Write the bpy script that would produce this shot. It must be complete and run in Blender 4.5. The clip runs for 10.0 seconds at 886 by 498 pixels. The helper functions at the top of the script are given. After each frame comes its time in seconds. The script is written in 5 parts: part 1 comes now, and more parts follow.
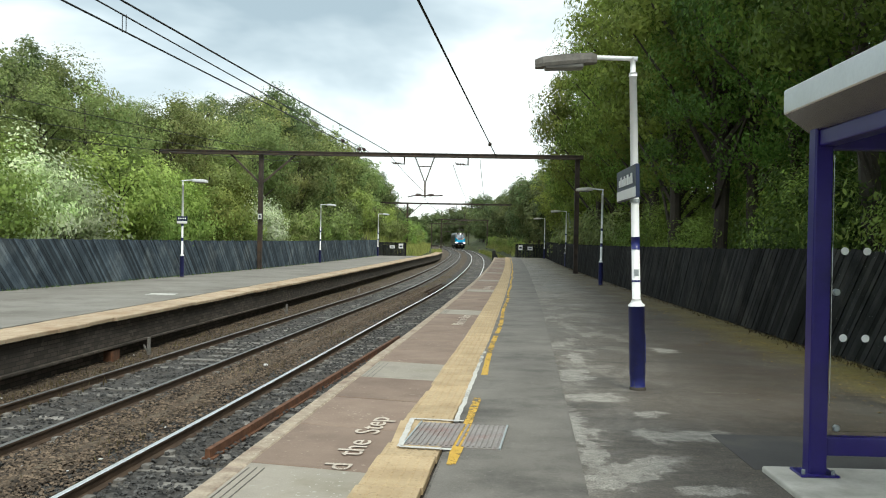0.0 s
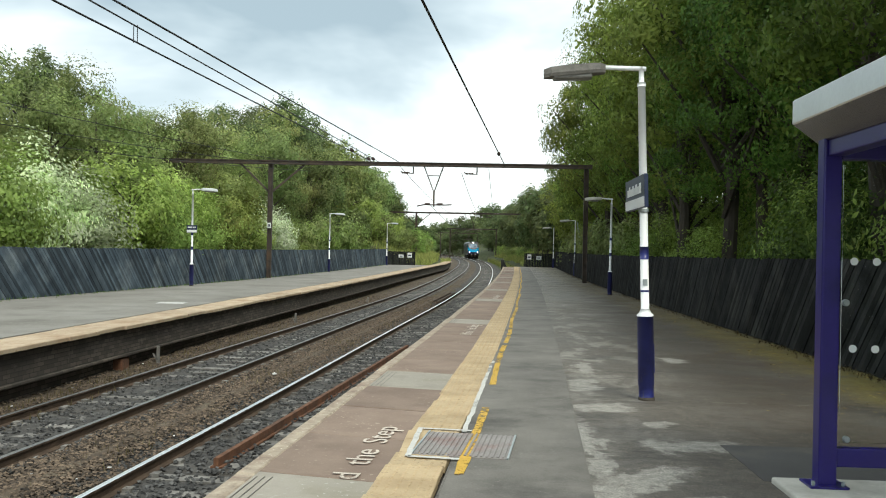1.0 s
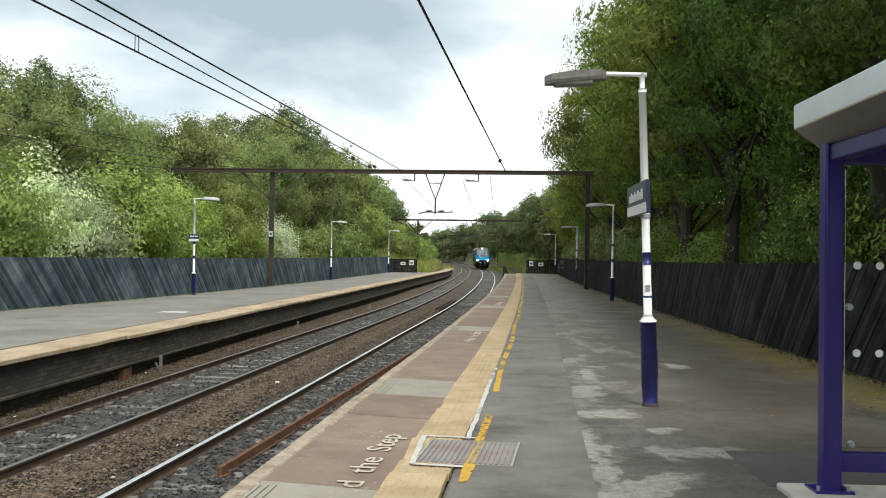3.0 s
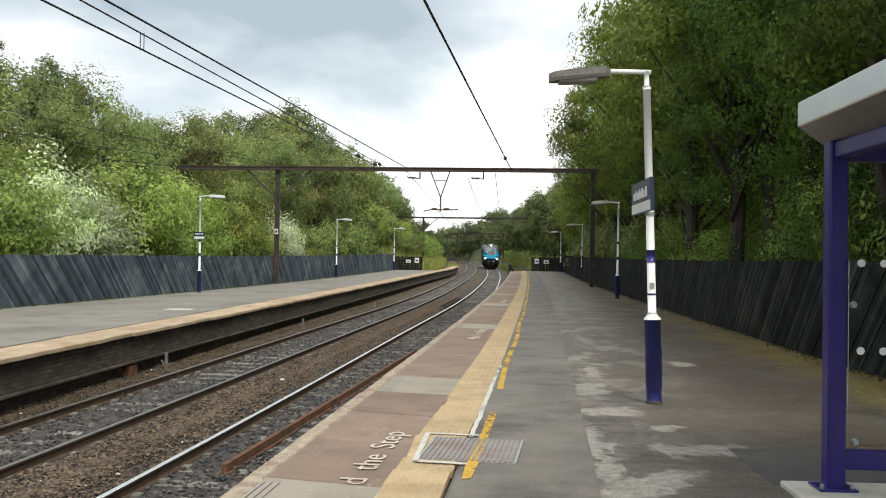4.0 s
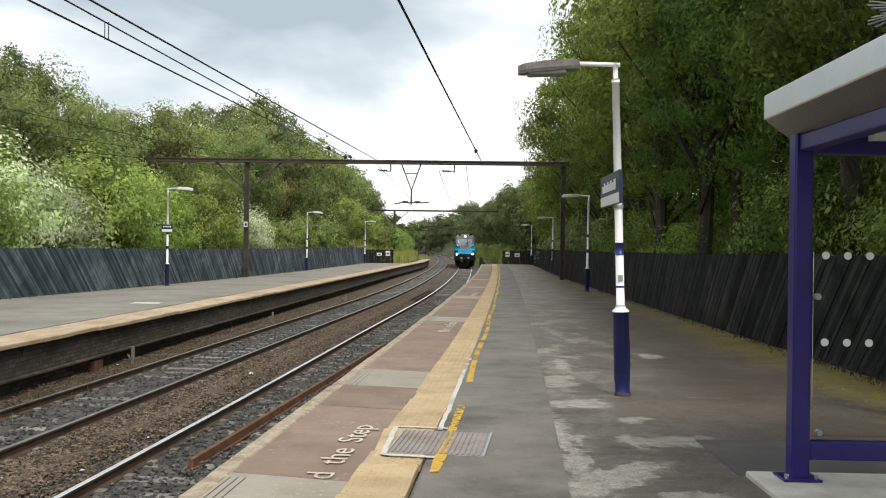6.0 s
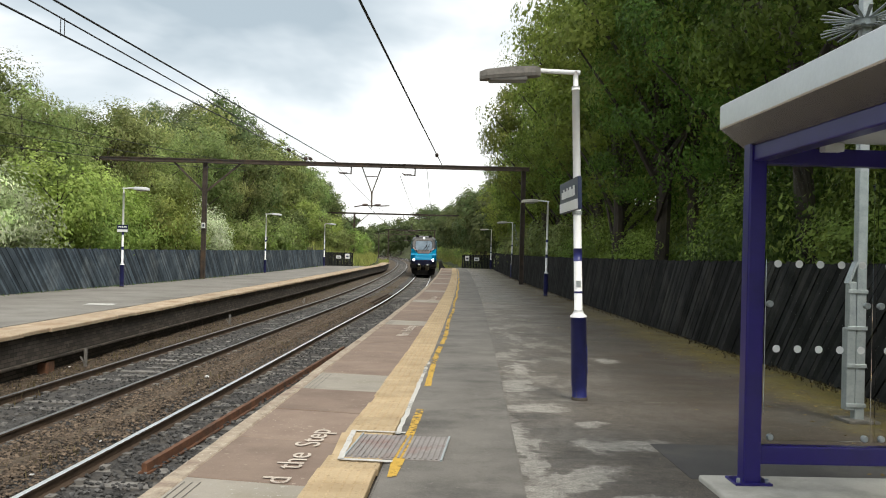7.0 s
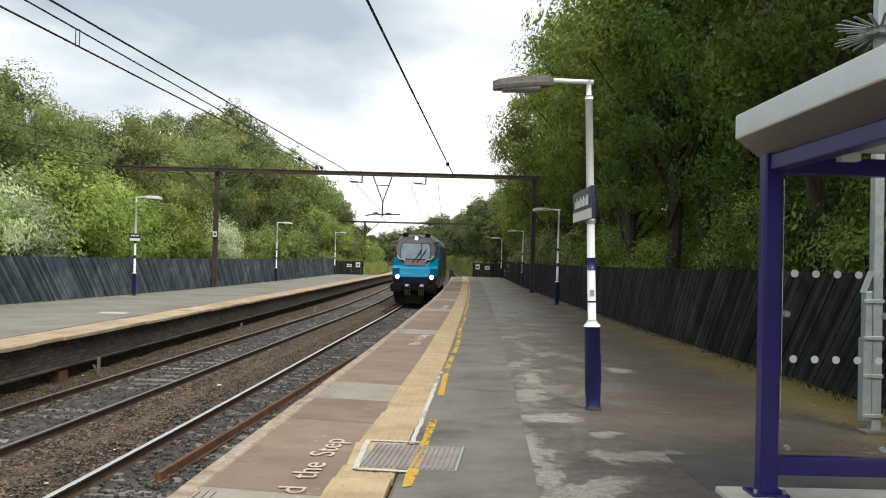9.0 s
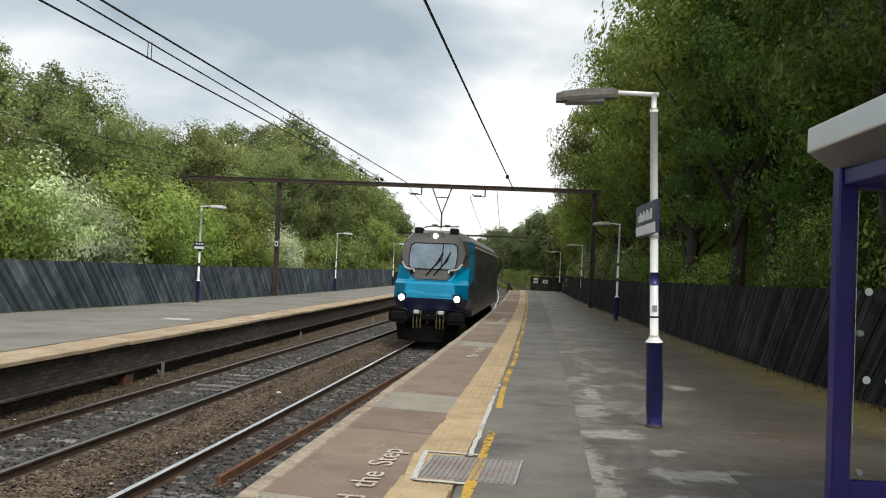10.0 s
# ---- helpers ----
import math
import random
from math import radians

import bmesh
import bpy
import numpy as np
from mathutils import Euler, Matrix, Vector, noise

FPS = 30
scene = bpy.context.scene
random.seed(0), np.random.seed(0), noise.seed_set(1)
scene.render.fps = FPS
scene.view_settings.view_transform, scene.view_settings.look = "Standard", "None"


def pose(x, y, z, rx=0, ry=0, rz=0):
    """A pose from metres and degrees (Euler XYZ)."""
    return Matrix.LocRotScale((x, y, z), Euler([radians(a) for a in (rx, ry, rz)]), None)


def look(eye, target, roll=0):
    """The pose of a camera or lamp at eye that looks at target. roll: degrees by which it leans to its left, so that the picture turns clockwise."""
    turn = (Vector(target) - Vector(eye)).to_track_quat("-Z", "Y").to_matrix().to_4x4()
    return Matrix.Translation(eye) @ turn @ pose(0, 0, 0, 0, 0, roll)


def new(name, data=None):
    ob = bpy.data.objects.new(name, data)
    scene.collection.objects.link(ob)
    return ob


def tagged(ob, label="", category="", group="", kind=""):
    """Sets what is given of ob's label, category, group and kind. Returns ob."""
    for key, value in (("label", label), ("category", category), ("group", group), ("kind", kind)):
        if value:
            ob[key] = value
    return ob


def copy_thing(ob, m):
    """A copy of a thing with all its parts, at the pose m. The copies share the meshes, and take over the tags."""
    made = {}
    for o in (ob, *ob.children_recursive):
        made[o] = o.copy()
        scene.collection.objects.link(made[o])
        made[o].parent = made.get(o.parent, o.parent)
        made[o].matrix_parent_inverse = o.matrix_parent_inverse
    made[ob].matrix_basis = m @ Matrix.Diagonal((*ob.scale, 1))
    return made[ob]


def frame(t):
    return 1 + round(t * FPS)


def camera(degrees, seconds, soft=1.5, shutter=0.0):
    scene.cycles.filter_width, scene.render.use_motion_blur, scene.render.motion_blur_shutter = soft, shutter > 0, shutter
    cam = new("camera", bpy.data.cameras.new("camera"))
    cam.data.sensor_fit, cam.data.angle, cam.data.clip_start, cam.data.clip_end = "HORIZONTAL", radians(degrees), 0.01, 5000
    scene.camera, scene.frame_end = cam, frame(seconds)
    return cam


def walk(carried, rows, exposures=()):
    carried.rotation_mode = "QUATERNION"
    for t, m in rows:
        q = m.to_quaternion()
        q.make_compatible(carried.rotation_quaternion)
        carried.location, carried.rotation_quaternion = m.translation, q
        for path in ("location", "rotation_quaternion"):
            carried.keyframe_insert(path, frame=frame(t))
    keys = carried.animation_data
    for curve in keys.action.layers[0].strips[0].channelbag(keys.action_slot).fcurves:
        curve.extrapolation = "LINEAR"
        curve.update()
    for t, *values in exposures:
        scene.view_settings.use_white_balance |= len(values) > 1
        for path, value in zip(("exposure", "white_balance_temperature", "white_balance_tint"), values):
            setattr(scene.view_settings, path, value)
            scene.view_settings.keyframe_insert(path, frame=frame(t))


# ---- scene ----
cam = camera(54.5, 10.0, 1.05)
PATH = [
    (0, (0.389, 0.629, 1.585), (0.312, 2.627, 1.572), 1.1),
    (0.5, (0.405, 0.618, 1.594), (0.297, 2.615, 1.592), 1.0),
    (1, (0.394, 0.617, 1.588), (0.296, 2.614, 1.596), 1.2),
    (1.5, (0.4, 0.623, 1.589), (0.295, 2.62, 1.591), 1.1),
    (2, (0.397, 0.596, 1.595), (0.304, 2.594, 1.611), 1.0),
    (3.5, (0.387, 0.622, 1.585), (0.278, 2.619, 1.61), 0.7),
    (4, (0.405, 0.612, 1.587), (0.29, 2.608, 1.606), 0.8),
    (4.5, (0.398, 0.614, 1.59), (0.304, 2.612, 1.607), 1.0),
    (5, (0.404, 0.619, 1.588), (0.319, 2.617, 1.606), 1.0),
    (6.5, (0.433, 0.665, 1.581), (0.428, 2.665, 1.58), 1.0),
    (7, (0.427, 0.646, 1.588), (0.472, 2.645, 1.602), 1.4),
    (7.5, (0.418, 0.649, 1.596), (0.476, 2.648, 1.609), 1.4),
    (8, (0.417, 0.654, 1.596), (0.463, 2.654, 1.616), 1.4),
    (8.5, (0.412, 0.641, 1.597), (0.449, 2.64, 1.619), 1.3),
    (9, (0.391, 0.641, 1.597), (0.412, 2.64, 1.63), 1.4),
    (9.5, (0.381, 0.662, 1.61), (0.354, 2.661, 1.665), 2.3),
    (10, (0.36, 0.649, 1.585), (0.246, 2.645, 1.643), 2.4),
]
walk(cam, [(t, look(eye, target, roll)) for t, eye, target, roll in PATH], [(0, 0.34, 6150, 2), (1.5, 0.34, 6150, 2), (4.5, 0.31, 6450, 9), (8.6, 0.34, 6450, 9), (9.3, 0.25, 6450, 9), (10, 0.06, 6400, 9)])


# ---- sky, sun, exposure ----
SUN_EL, SUN_AZ = 52.0, 152.0
world = bpy.data.worlds.new("world")
scene.world = world
world.use_nodes = True
wn, wl = world.node_tree.nodes, world.node_tree.links
wn.clear()
w_out, w_bg = wn.new("ShaderNodeOutputWorld"), wn.new("ShaderNodeBackground")
w_sky = wn.new("ShaderNodeTexSky")
w_sky.sky_type, w_sky.sun_disc = "NISHITA", False
w_sky.sun_elevation, w_sky.sun_rotation = radians(SUN_EL), radians(SUN_AZ)
w_dim = wn.new("ShaderNodeVectorMath")
w_dim.operation = "SCALE"
w_dim.inputs["Scale"].default_value = 0.11
w_co, w_map = wn.new("ShaderNodeTexCoord"), wn.new("ShaderNodeMapping")
w_map.inputs["Location"].default_value = (1.35, 0.4, 0.3)
w_map.inputs["Scale"].default_value = (1.0, 1.0, 2.4)
w_noise, w_ramp = wn.new("ShaderNodeTexNoise"), wn.new("ShaderNodeValToRGB")
w_noise.inputs["Scale"].default_value, w_noise.inputs["Detail"].default_value = 2.3, 5.0
w_noise.inputs["Roughness"].default_value, w_noise.inputs["Distortion"].default_value = 0.5, 0.25
w_ramp.color_ramp.elements[0].position, w_ramp.color_ramp.elements[0].color = 0.36, (0.42, 0.49, 0.535, 1)
w_ramp.color_ramp.elements[1].position, w_ramp.color_ramp.elements[1].color = 0.60, (1.12, 1.11, 1.08, 1)
w_el = w_ramp.color_ramp.elements.new(0.47)
w_el.color = (0.66, 0.715, 0.745, 1)
w_mix = wn.new("ShaderNodeMix")
w_mix.data_type = "RGBA"
w_mix.inputs[0].default_value = 0.90
w_bg.inputs["Strength"].default_value = 1.0
wl.new(w_co.outputs["Generated"], w_map.inputs["Vector"])
wl.new(w_map.outputs["Vector"], w_noise.inputs["Vector"])
w_sep, w_low, w_sum = wn.new("ShaderNodeSeparateXYZ"), wn.new("ShaderNodeMapRange"), wn.new("ShaderNodeMath")
for _i, _v in enumerate((0.02, 0.34, 0.10, -0.085)):
    w_low.inputs[1 + _i].default_value = _v
wl.new(w_co.outputs["Generated"], w_sep.inputs[0])
wl.new(w_sep.outputs[2], w_low.inputs[0])
w_high, w_both = wn.new("ShaderNodeMapRange"), wn.new("ShaderNodeMath")
for _i, _v in enumerate((0.30, 0.75, 0.0, 0.22)):
    w_high.inputs[1 + _i].default_value = _v
wl.new(w_sep.outputs[2], w_high.inputs[0])
wl.new(w_low.outputs[0], w_both.inputs[0])
wl.new(w_high.outputs[0], w_both.inputs[1])
wl.new(w_noise.outputs["Fac"], w_sum.inputs[0])
wl.new(w_both.outputs[0], w_sum.inputs[1])
wl.new(w_sum.outputs[0], w_ramp.inputs["Fac"])
wl.new(w_sky.outputs["Color"], w_dim.inputs[0])
wl.new(w_dim.outputs["Vector"], w_mix.inputs[6])
wl.new(w_ramp.outputs["Color"], w_mix.inputs[7])
wl.new(w_mix.outputs[2], w_bg.inputs["Color"])
wl.new(w_bg.outputs["Background"], w_out.inputs["Surface"])

sun_data = bpy.data.lights.new("sun", "SUN")
sun_data.energy, sun_data.angle, sun_data.color = 2.1, radians(22), (1.0, 0.93, 0.80)
sun = new("sun", sun_data)
_el, _az = radians(SUN_EL), radians(SUN_AZ)
sun_dir = Vector((math.sin(_az) * math.cos(_el), math.cos(_az) * math.cos(_el), math.sin(_el)))
sun.matrix_world = look(sun_dir * 60, (0, 0, 0))


# ---- materials ----
class Nodes:
    def __init__(self, name):
        self.m = bpy.data.materials.new(name)
        self.m.use_nodes = True
        self.t = self.m.node_tree
        self.bsdf = self.t.nodes["Principled BSDF"]
        self.out = self.t.nodes["Material Output"]

    def n(self, kind, **kw):
        node = self.t.nodes.new(kind)
        for k, v in kw.items():
            node.inputs[k].default_value = v
        return node

    def l(self, a, b):
        self.t.links.new(a, b)

    def coords(self, which):
        if which == "world":
            return self.n("ShaderNodeNewGeometry").outputs["Position"]
        return self.n("ShaderNodeTexCoord").outputs["Object"]

    def noise(self, vec, scale, detail=4.0, rough=0.55, stretch=None):
        if stretch:
            mp = self.n("ShaderNodeMapping")
            mp.inputs["Scale"].default_value = stretch
            self.l(vec, mp.inputs["Vector"])
            vec = mp.outputs["Vector"]
        nz = self.n("ShaderNodeTexNoise", Scale=scale, Detail=detail, Roughness=rough)
        self.l(vec, nz.inputs["Vector"])
        return nz.outputs["Fac"]

    def span(self, val, a, b, lo=0.0, hi=1.0):
        mr = self.n("ShaderNodeMapRange")
        for i, v in enumerate((a, b, lo, hi)):
            mr.inputs[1 + i].default_value = v
        self.l(val, mr.inputs[0])
        return mr.outputs[0]

    def math(self, op, a, b):
        nd = self.n("ShaderNodeMath")
        nd.operation = op
        for i, v in enumerate((a, b)):
            if isinstance(v, (int, float)):
                nd.inputs[i].default_value = v
            else:
                self.l(v, nd.inputs[i])
        return nd.outputs[0]

    def mix(self, fac, a, b, mode="MIX"):
        nd = self.n("ShaderNodeMix")
        nd.data_type, nd.blend_type = "RGBA", mode
        for sock, v in ((nd.inputs[0], fac), (nd.inputs[6], a), (nd.inputs[7], b)):
            if isinstance(v, (int, float)):
                sock.default_value = v
            elif isinstance(v, tuple):
                sock.default_value = (*v, 1)
            else:
                self.l(v, sock)
        return nd.outputs[2]

    def bump(self, height, strength, dist=0.01):
        b = self.n("ShaderNodeBump", Strength=strength, Distance=dist)
        self.l(height, b.inputs["Height"])
        self.l(b.outputs["Normal"], self.bsdf.inputs["Normal"])


def surface(name, c1, c2, scale=3.0, rough=0.8, grain=60.0, bump=0.3, metal=0.0, c3=None, scale3=0.6, where="world",
            stretch=None, vary=0.0, rough2=None, dist=0.01, island=False, speck=None, spec=None):
    """Two colours mixed by fine and coarse noise, stains of a third colour, and a fine relief."""
    k = Nodes(name)
    v = k.coords(where)
    coarse = k.noise(v, scale, 5.0, 0.6, stretch)
    fine = k.noise(v, grain, 3.0, 0.6, stretch)
    fac = k.span(k.math("ADD", k.math("MULTIPLY", coarse, 0.7), k.math("MULTIPLY", fine, 0.3)), 0.36, 0.64)
    col = k.mix(fac, c1, c2)
    if c3:
        col = k.mix(k.span(k.noise(v, scale3, 6.0, 0.65), 0.50, 0.68, 0.0, 0.85), col, c3)
    if speck:
        sp = k.math("MULTIPLY", k.span(k.noise(v, 22, 2, 0.5), 0.64, 0.68), k.span(k.noise(v, 1.1, 4, 0.6), 0.40, 0.62))
        col = k.mix(sp, col, speck)
    if vary:
        r = k.n("ShaderNodeNewGeometry").outputs["Random Per Island"] if island else k.n("ShaderNodeObjectInfo").outputs["Random"]
        g = k.span(r, 0, 1, 1 - vary, 1 + vary)
        comb = k.n("ShaderNodeCombineColor")
        for i in range(3):
            k.l(g, comb.inputs[i])
        col = k.mix(1.0, col, comb.outputs[0], "MULTIPLY")
    k.l(col, k.bsdf.inputs["Base Color"])
    k.bsdf.inputs["Metallic"].default_value = metal
    if spec is not None:
        k.bsdf.inputs["Specular IOR Level"].default_value = spec
    if rough2 is None:
        k.bsdf.inputs["Roughness"].default_value = rough
    else:
        k.l(k.span(coarse, 0.35, 0.65, rough, rough2), k.bsdf.inputs["Roughness"])
    if bump:
        k.bump(fine, bump, dist)
    return k.m


def blotches(k, v, spots, warp=0.8, freq=3.4):
    """0 inside to 1 outside of a set of ragged ovals: centre x, centre y, half width, half length, turn."""
    nz = k.n("ShaderNodeTexNoise", Scale=freq, Detail=7.0, Roughness=0.68)
    k.l(v, nz.inputs["Vector"])
    sub = k.n("ShaderNodeVectorMath")
    sub.operation = "SUBTRACT"
    k.l(nz.outputs["Color"], sub.inputs[0])
    sub.inputs[1].default_value = (0.5, 0.5, 0.5)
    sc = k.n("ShaderNodeVectorMath")
    sc.operation = "SCALE"
    sc.inputs["Scale"].default_value = warp
    k.l(sub.outputs[0], sc.inputs[0])
    add = k.n("ShaderNodeVectorMath")
    add.operation = "ADD"
    k.l(v, add.inputs[0])
    k.l(sc.outputs[0], add.inputs[1])
    best = None
    for cx, cy, rx, ry, turn in spots:
        mp = k.n("ShaderNodeMapping")
        mp.vector_type = "TEXTURE"
        mp.inputs["Location"].default_value = (cx, cy, 0)
        mp.inputs["Rotation"].default_value = (0, 0, radians(turn))
        mp.inputs["Scale"].default_value = (rx, ry, 5.0)
        k.l(add.outputs[0], mp.inputs["Vector"])
        ln = k.n("ShaderNodeVectorMath")
        ln.operation = "LENGTH"
        k.l(mp.outputs[0], ln.inputs[0])
        best = ln.outputs["Value"] if best is None else k.math("MINIMUM", best, ln.outputs["Value"])
    return best


DRY_SPOTS = [(1.30, 7.9, 0.12, 1.15, 0), (1.52, 6.72, 0.18, 0.62, -38), (2.15, 7.93, 0.40, 0.22, 8), (2.07, 8.87, 0.17, 0.12, 0), (1.66, 9.72, 0.30, 0.24, 4),
             (1.62, 11.2, 0.17, 0.6, -5), (1.83, 12.9, 0.12, 0.6, -4), (3.3, 14.0, 0.20, 0.3, 0), (2.0, 6.27, 0.24, 0.10, 0)]


def asphalt_material():
    k = Nodes("asphalt")
    v = k.coords("world")
    big, mid, fine = k.noise(v, 0.45, 6, 0.65), k.noise(v, 3.0, 6, 0.7), k.noise(v, 75, 3, 0.75)
    col = k.mix(k.span(big, 0.36, 0.62), (0.072, 0.064, 0.055), (0.138, 0.124, 0.107))
    col = k.mix(k.span(mid, 0.40, 0.62, 0, 0.75), col, (0.098, 0.085, 0.071))
    sep = k.n("ShaderNodeSeparateXYZ")
    k.l(v, sep.inputs[0])
    # brown dirt towards the fence
    lane = k.math("SUBTRACT", sep.outputs[0], k.math("MULTIPLY", sep.outputs[1], 0.055))
    dirt = k.math("MULTIPLY", k.span(lane, 1.1, 3.0), k.span(k.noise(v, 0.9, 5, 0.6), 0.30, 0.55, 0.4, 1.0))
    col = k.mix(dirt, col, (0.048, 0.036, 0.024))
    # faint pale scuffs farther along, and dried-out patches with ragged rims
    blot = k.noise(v, 1.5, 6, 0.66, (1.3, 0.6, 1.0))
    band = k.math("MULTIPLY", k.span(lane, 0.45, 0.7), k.span(lane, 2.6, 1.3))
    far_on = k.span(sep.outputs[1], 9.0, 14.0, 0.2, 0.7)
    col = k.mix(k.math("MULTIPLY", k.math("MULTIPLY", k.span(blot, 0.50, 0.57), band), far_on), col, (0.25, 0.235, 0.205))
    # far half paler: sky sheen put into the colour, but for the fence dirt
    far_sheen = k.math("MULTIPLY", k.span(sep.outputs[1], 14.0, 34.0, 0.0, 0.75), k.span(lane, 3.2, 1.8, 0.25, 1.0))
    col = k.mix(far_sheen, col, k.mix(mid, (0.135, 0.120, 0.100), (0.23, 0.212, 0.185)))
    spot = k.span(blotches(k, v, DRY_SPOTS), 1.22, 0.85)
    patchy = k.span(k.noise(v, 9.0, 4, 0.7), 0.32, 0.55, 0.35, 1.0)
    col = k.mix(k.math("MULTIPLY", k.math("MULTIPLY", spot, patchy), 0.8), col, (0.30, 0.285, 0.255))
    # dark damp stains
    damp = k.span(k.noise(v, 0.9, 6, 0.72, (0.6, 1.7, 1.0)), 0.52, 0.62, 0.0, 0.70)
    col = k.mix(k.math("MULTIPLY", damp, k.span(spot, 0.0, 1.0, 1.0, 0.25)), col, (0.044, 0.039, 0.033))
    # moss and litter of leaves near the fence
    reach = k.math("ADD", sep.outputs[0], k.math("MULTIPLY", k.noise(v, 0.7, 5, 0.65), 1.6))
    moss = k.math("MULTIPLY", k.span(reach, 5.3, 6.1), k.span(k.noise(v, 2.4, 6, 0.72), 0.33, 0.50))
    moss = k.math("MULTIPLY", moss, k.span(sep.outputs[1], 30.0, 15.0, 0.25, 0.9))
    col = k.mix(moss, col, k.mix(k.noise(v, 6.0, 4, 0.7), (0.135, 0.088, 0.014), (0.100, 0.098, 0.013)))
    speck = k.math("GREATER_THAN", k.noise(v, 34, 1, 0.5), 0.715)
    near_fence = k.span(sep.outputs[0], 2.0, 5.0, 0.35, 0.85)
    col = k.mix(k.math("MULTIPLY", speck, near_fence), col, (0.34, 0.29, 0.18))
    mottle = k.mix(k.span(k.noise(v, 11, 6, 0.75), 0.32, 0.68), (0.68, 0.68, 0.68), (1.32, 1.32, 1.32))
    col = k.mix(1.0, col, mottle, "MULTIPLY")
    grit = k.mix(k.span(fine, 0.30, 0.70), (0.22, 0.22, 0.22), (1.95, 1.95, 1.95))
    col = k.mix(1.0, col, grit, "MULTIPLY")
    k.l(col, k.bsdf.inputs["Base Color"])
    k.l(k.span(big, 0.35, 0.65, 0.5, 0.85), k.bsdf.inputs["Roughness"])
    k.bump(fine, 0.6, 0.005)
    return k.m


def leaf_material(name, dark, light, warm):
    k = Nodes(name)
    geo = k.n("ShaderNodeNewGeometry")
    r = geo.outputs["Random Per Island"]
    col = k.mix(k.span(r, 0.0, 1.0), dark, light)
    patch = k.noise(geo.outputs["Position"], 0.35, 4, 0.6)
    col = k.mix(k.span(patch, 0.42, 0.68, 0.0, 0.75), col, warm)
    info = k.n("ShaderNodeObjectInfo").outputs["Random"]
    # noise tone in the colour, standing for lit clumps and dark gaps
    clump_shade = k.span(k.noise(geo.outputs["Position"], 0.95, 3, 0.6), 0.34, 0.66, 0.62, 1.36)
    tone = k.n("ShaderNodeCombineColor")
    for i in range(3):
        k.l(clump_shade, tone.inputs[i])
    col = k.mix(1.0, col, tone.outputs[0], "MULTIPLY")
    hsv = k.n("ShaderNodeHueSaturation")
    k.l(k.span(info, 0, 1, 0.478, 0.520), hsv.inputs["Hue"])
    k.l(k.span(k.math("FRACT", k.math("MULTIPLY", info, 7.3), 0.0), 0, 1, 0.70, 1.32), hsv.inputs["Value"])
    k.l(col, hsv.inputs["Color"])
    k.l(hsv.outputs[0], k.bsdf.inputs["Base Color"])
    k.bsdf.inputs["Roughness"].default_value = 0.6
    k.bsdf.inputs["Specular IOR Level"].default_value = 0.25
    trans = k.n("ShaderNodeBsdfTranslucent")
    k.l(hsv.outputs[0], trans.inputs["Color"])
    mixer = k.n("ShaderNodeMixShader")
    mixer.inputs[0].default_value = 0.42
    k.l(k.bsdf.outputs[0], mixer.inputs[1])
    k.l(trans.outputs[0], mixer.inputs[2])
    k.l(mixer.outputs[0], k.out.inputs["Surface"])
    return k.m


def worn_paint(name, colour, lo, hi, scale=9.0, coarse=0.9, weight=0.6):
    """Paint that has flaked away in places."""
    k = Nodes(name)
    v = k.coords("world")
    k.l(k.mix(k.span(k.noise(v, 25, 4), 0.3, 0.7, 0, 0.5), colour, tuple(c * 0.6 for c in colour)), k.bsdf.inputs["Base Color"])
    k.bsdf.inputs["Roughness"].default_value = 0.7
    clear = k.n("ShaderNodeBsdfTransparent")
    mixer = k.n("ShaderNodeMixShader")
    k.l(k.span(k.math("ADD", k.math("MULTIPLY", k.noise(v, coarse, 2), weight), k.math("MULTIPLY", k.noise(v, scale, 5, 0.7), 1 - weight)), lo, hi), mixer.inputs[0])
    k.l(clear.outputs[0], mixer.inputs[1])
    k.l(k.bsdf.outputs[0], mixer.inputs[2])
    k.l(mixer.outputs[0], k.out.inputs["Surface"])
    return k.m


def glow(name, colour, strength):
    k = Nodes(name)
    k.bsdf.inputs["Base Color"].default_value = (*colour, 1)
    k.bsdf.inputs["Emission Color"].default_value = (*colour, 1)
    k.bsdf.inputs["Emission Strength"].default_value = strength
    return k.m


def glass_material(name, tint, rough=0.02):
    k = Nodes(name)
    k.bsdf.inputs["Base Color"].default_value = (*tint, 1)
    k.bsdf.inputs["Roughness"].default_value = rough
    k.bsdf.inputs["Transmission Weight"].default_value = 1.0
    k.bsdf.inputs["IOR"].default_value = 1.1
    return k.m


M_ASPHALT = asphalt_material()
M_STRIP = surface("asphalt_strip", (0.110, 0.101, 0.089), (0.190, 0.177, 0.158), 1.4, 0.75, 70, 0.5, c3=(0.050, 0.046, 0.041), scale3=0.9, dist=0.005, speck=(0.19, 0.18, 0.16))
M_ASPHALT_L = surface("asphalt_pale", (0.165, 0.155, 0.139), (0.270, 0.255, 0.230), 0.9, 0.85, 60, 0.5, c3=(0.115, 0.105, 0.090), scale3=0.45, dist=0.005, speck=(0.33, 0.32, 0.29))
M_SLAB_RED = surface("slab_red", (0.185, 0.132, 0.102), (0.255, 0.19, 0.148), 1.7, 0.85, 80, 0.35, c3=(0.165, 0.115, 0.09), scale3=1.3, vary=0.10, dist=0.004, speck=(0.36, 0.30, 0.24))
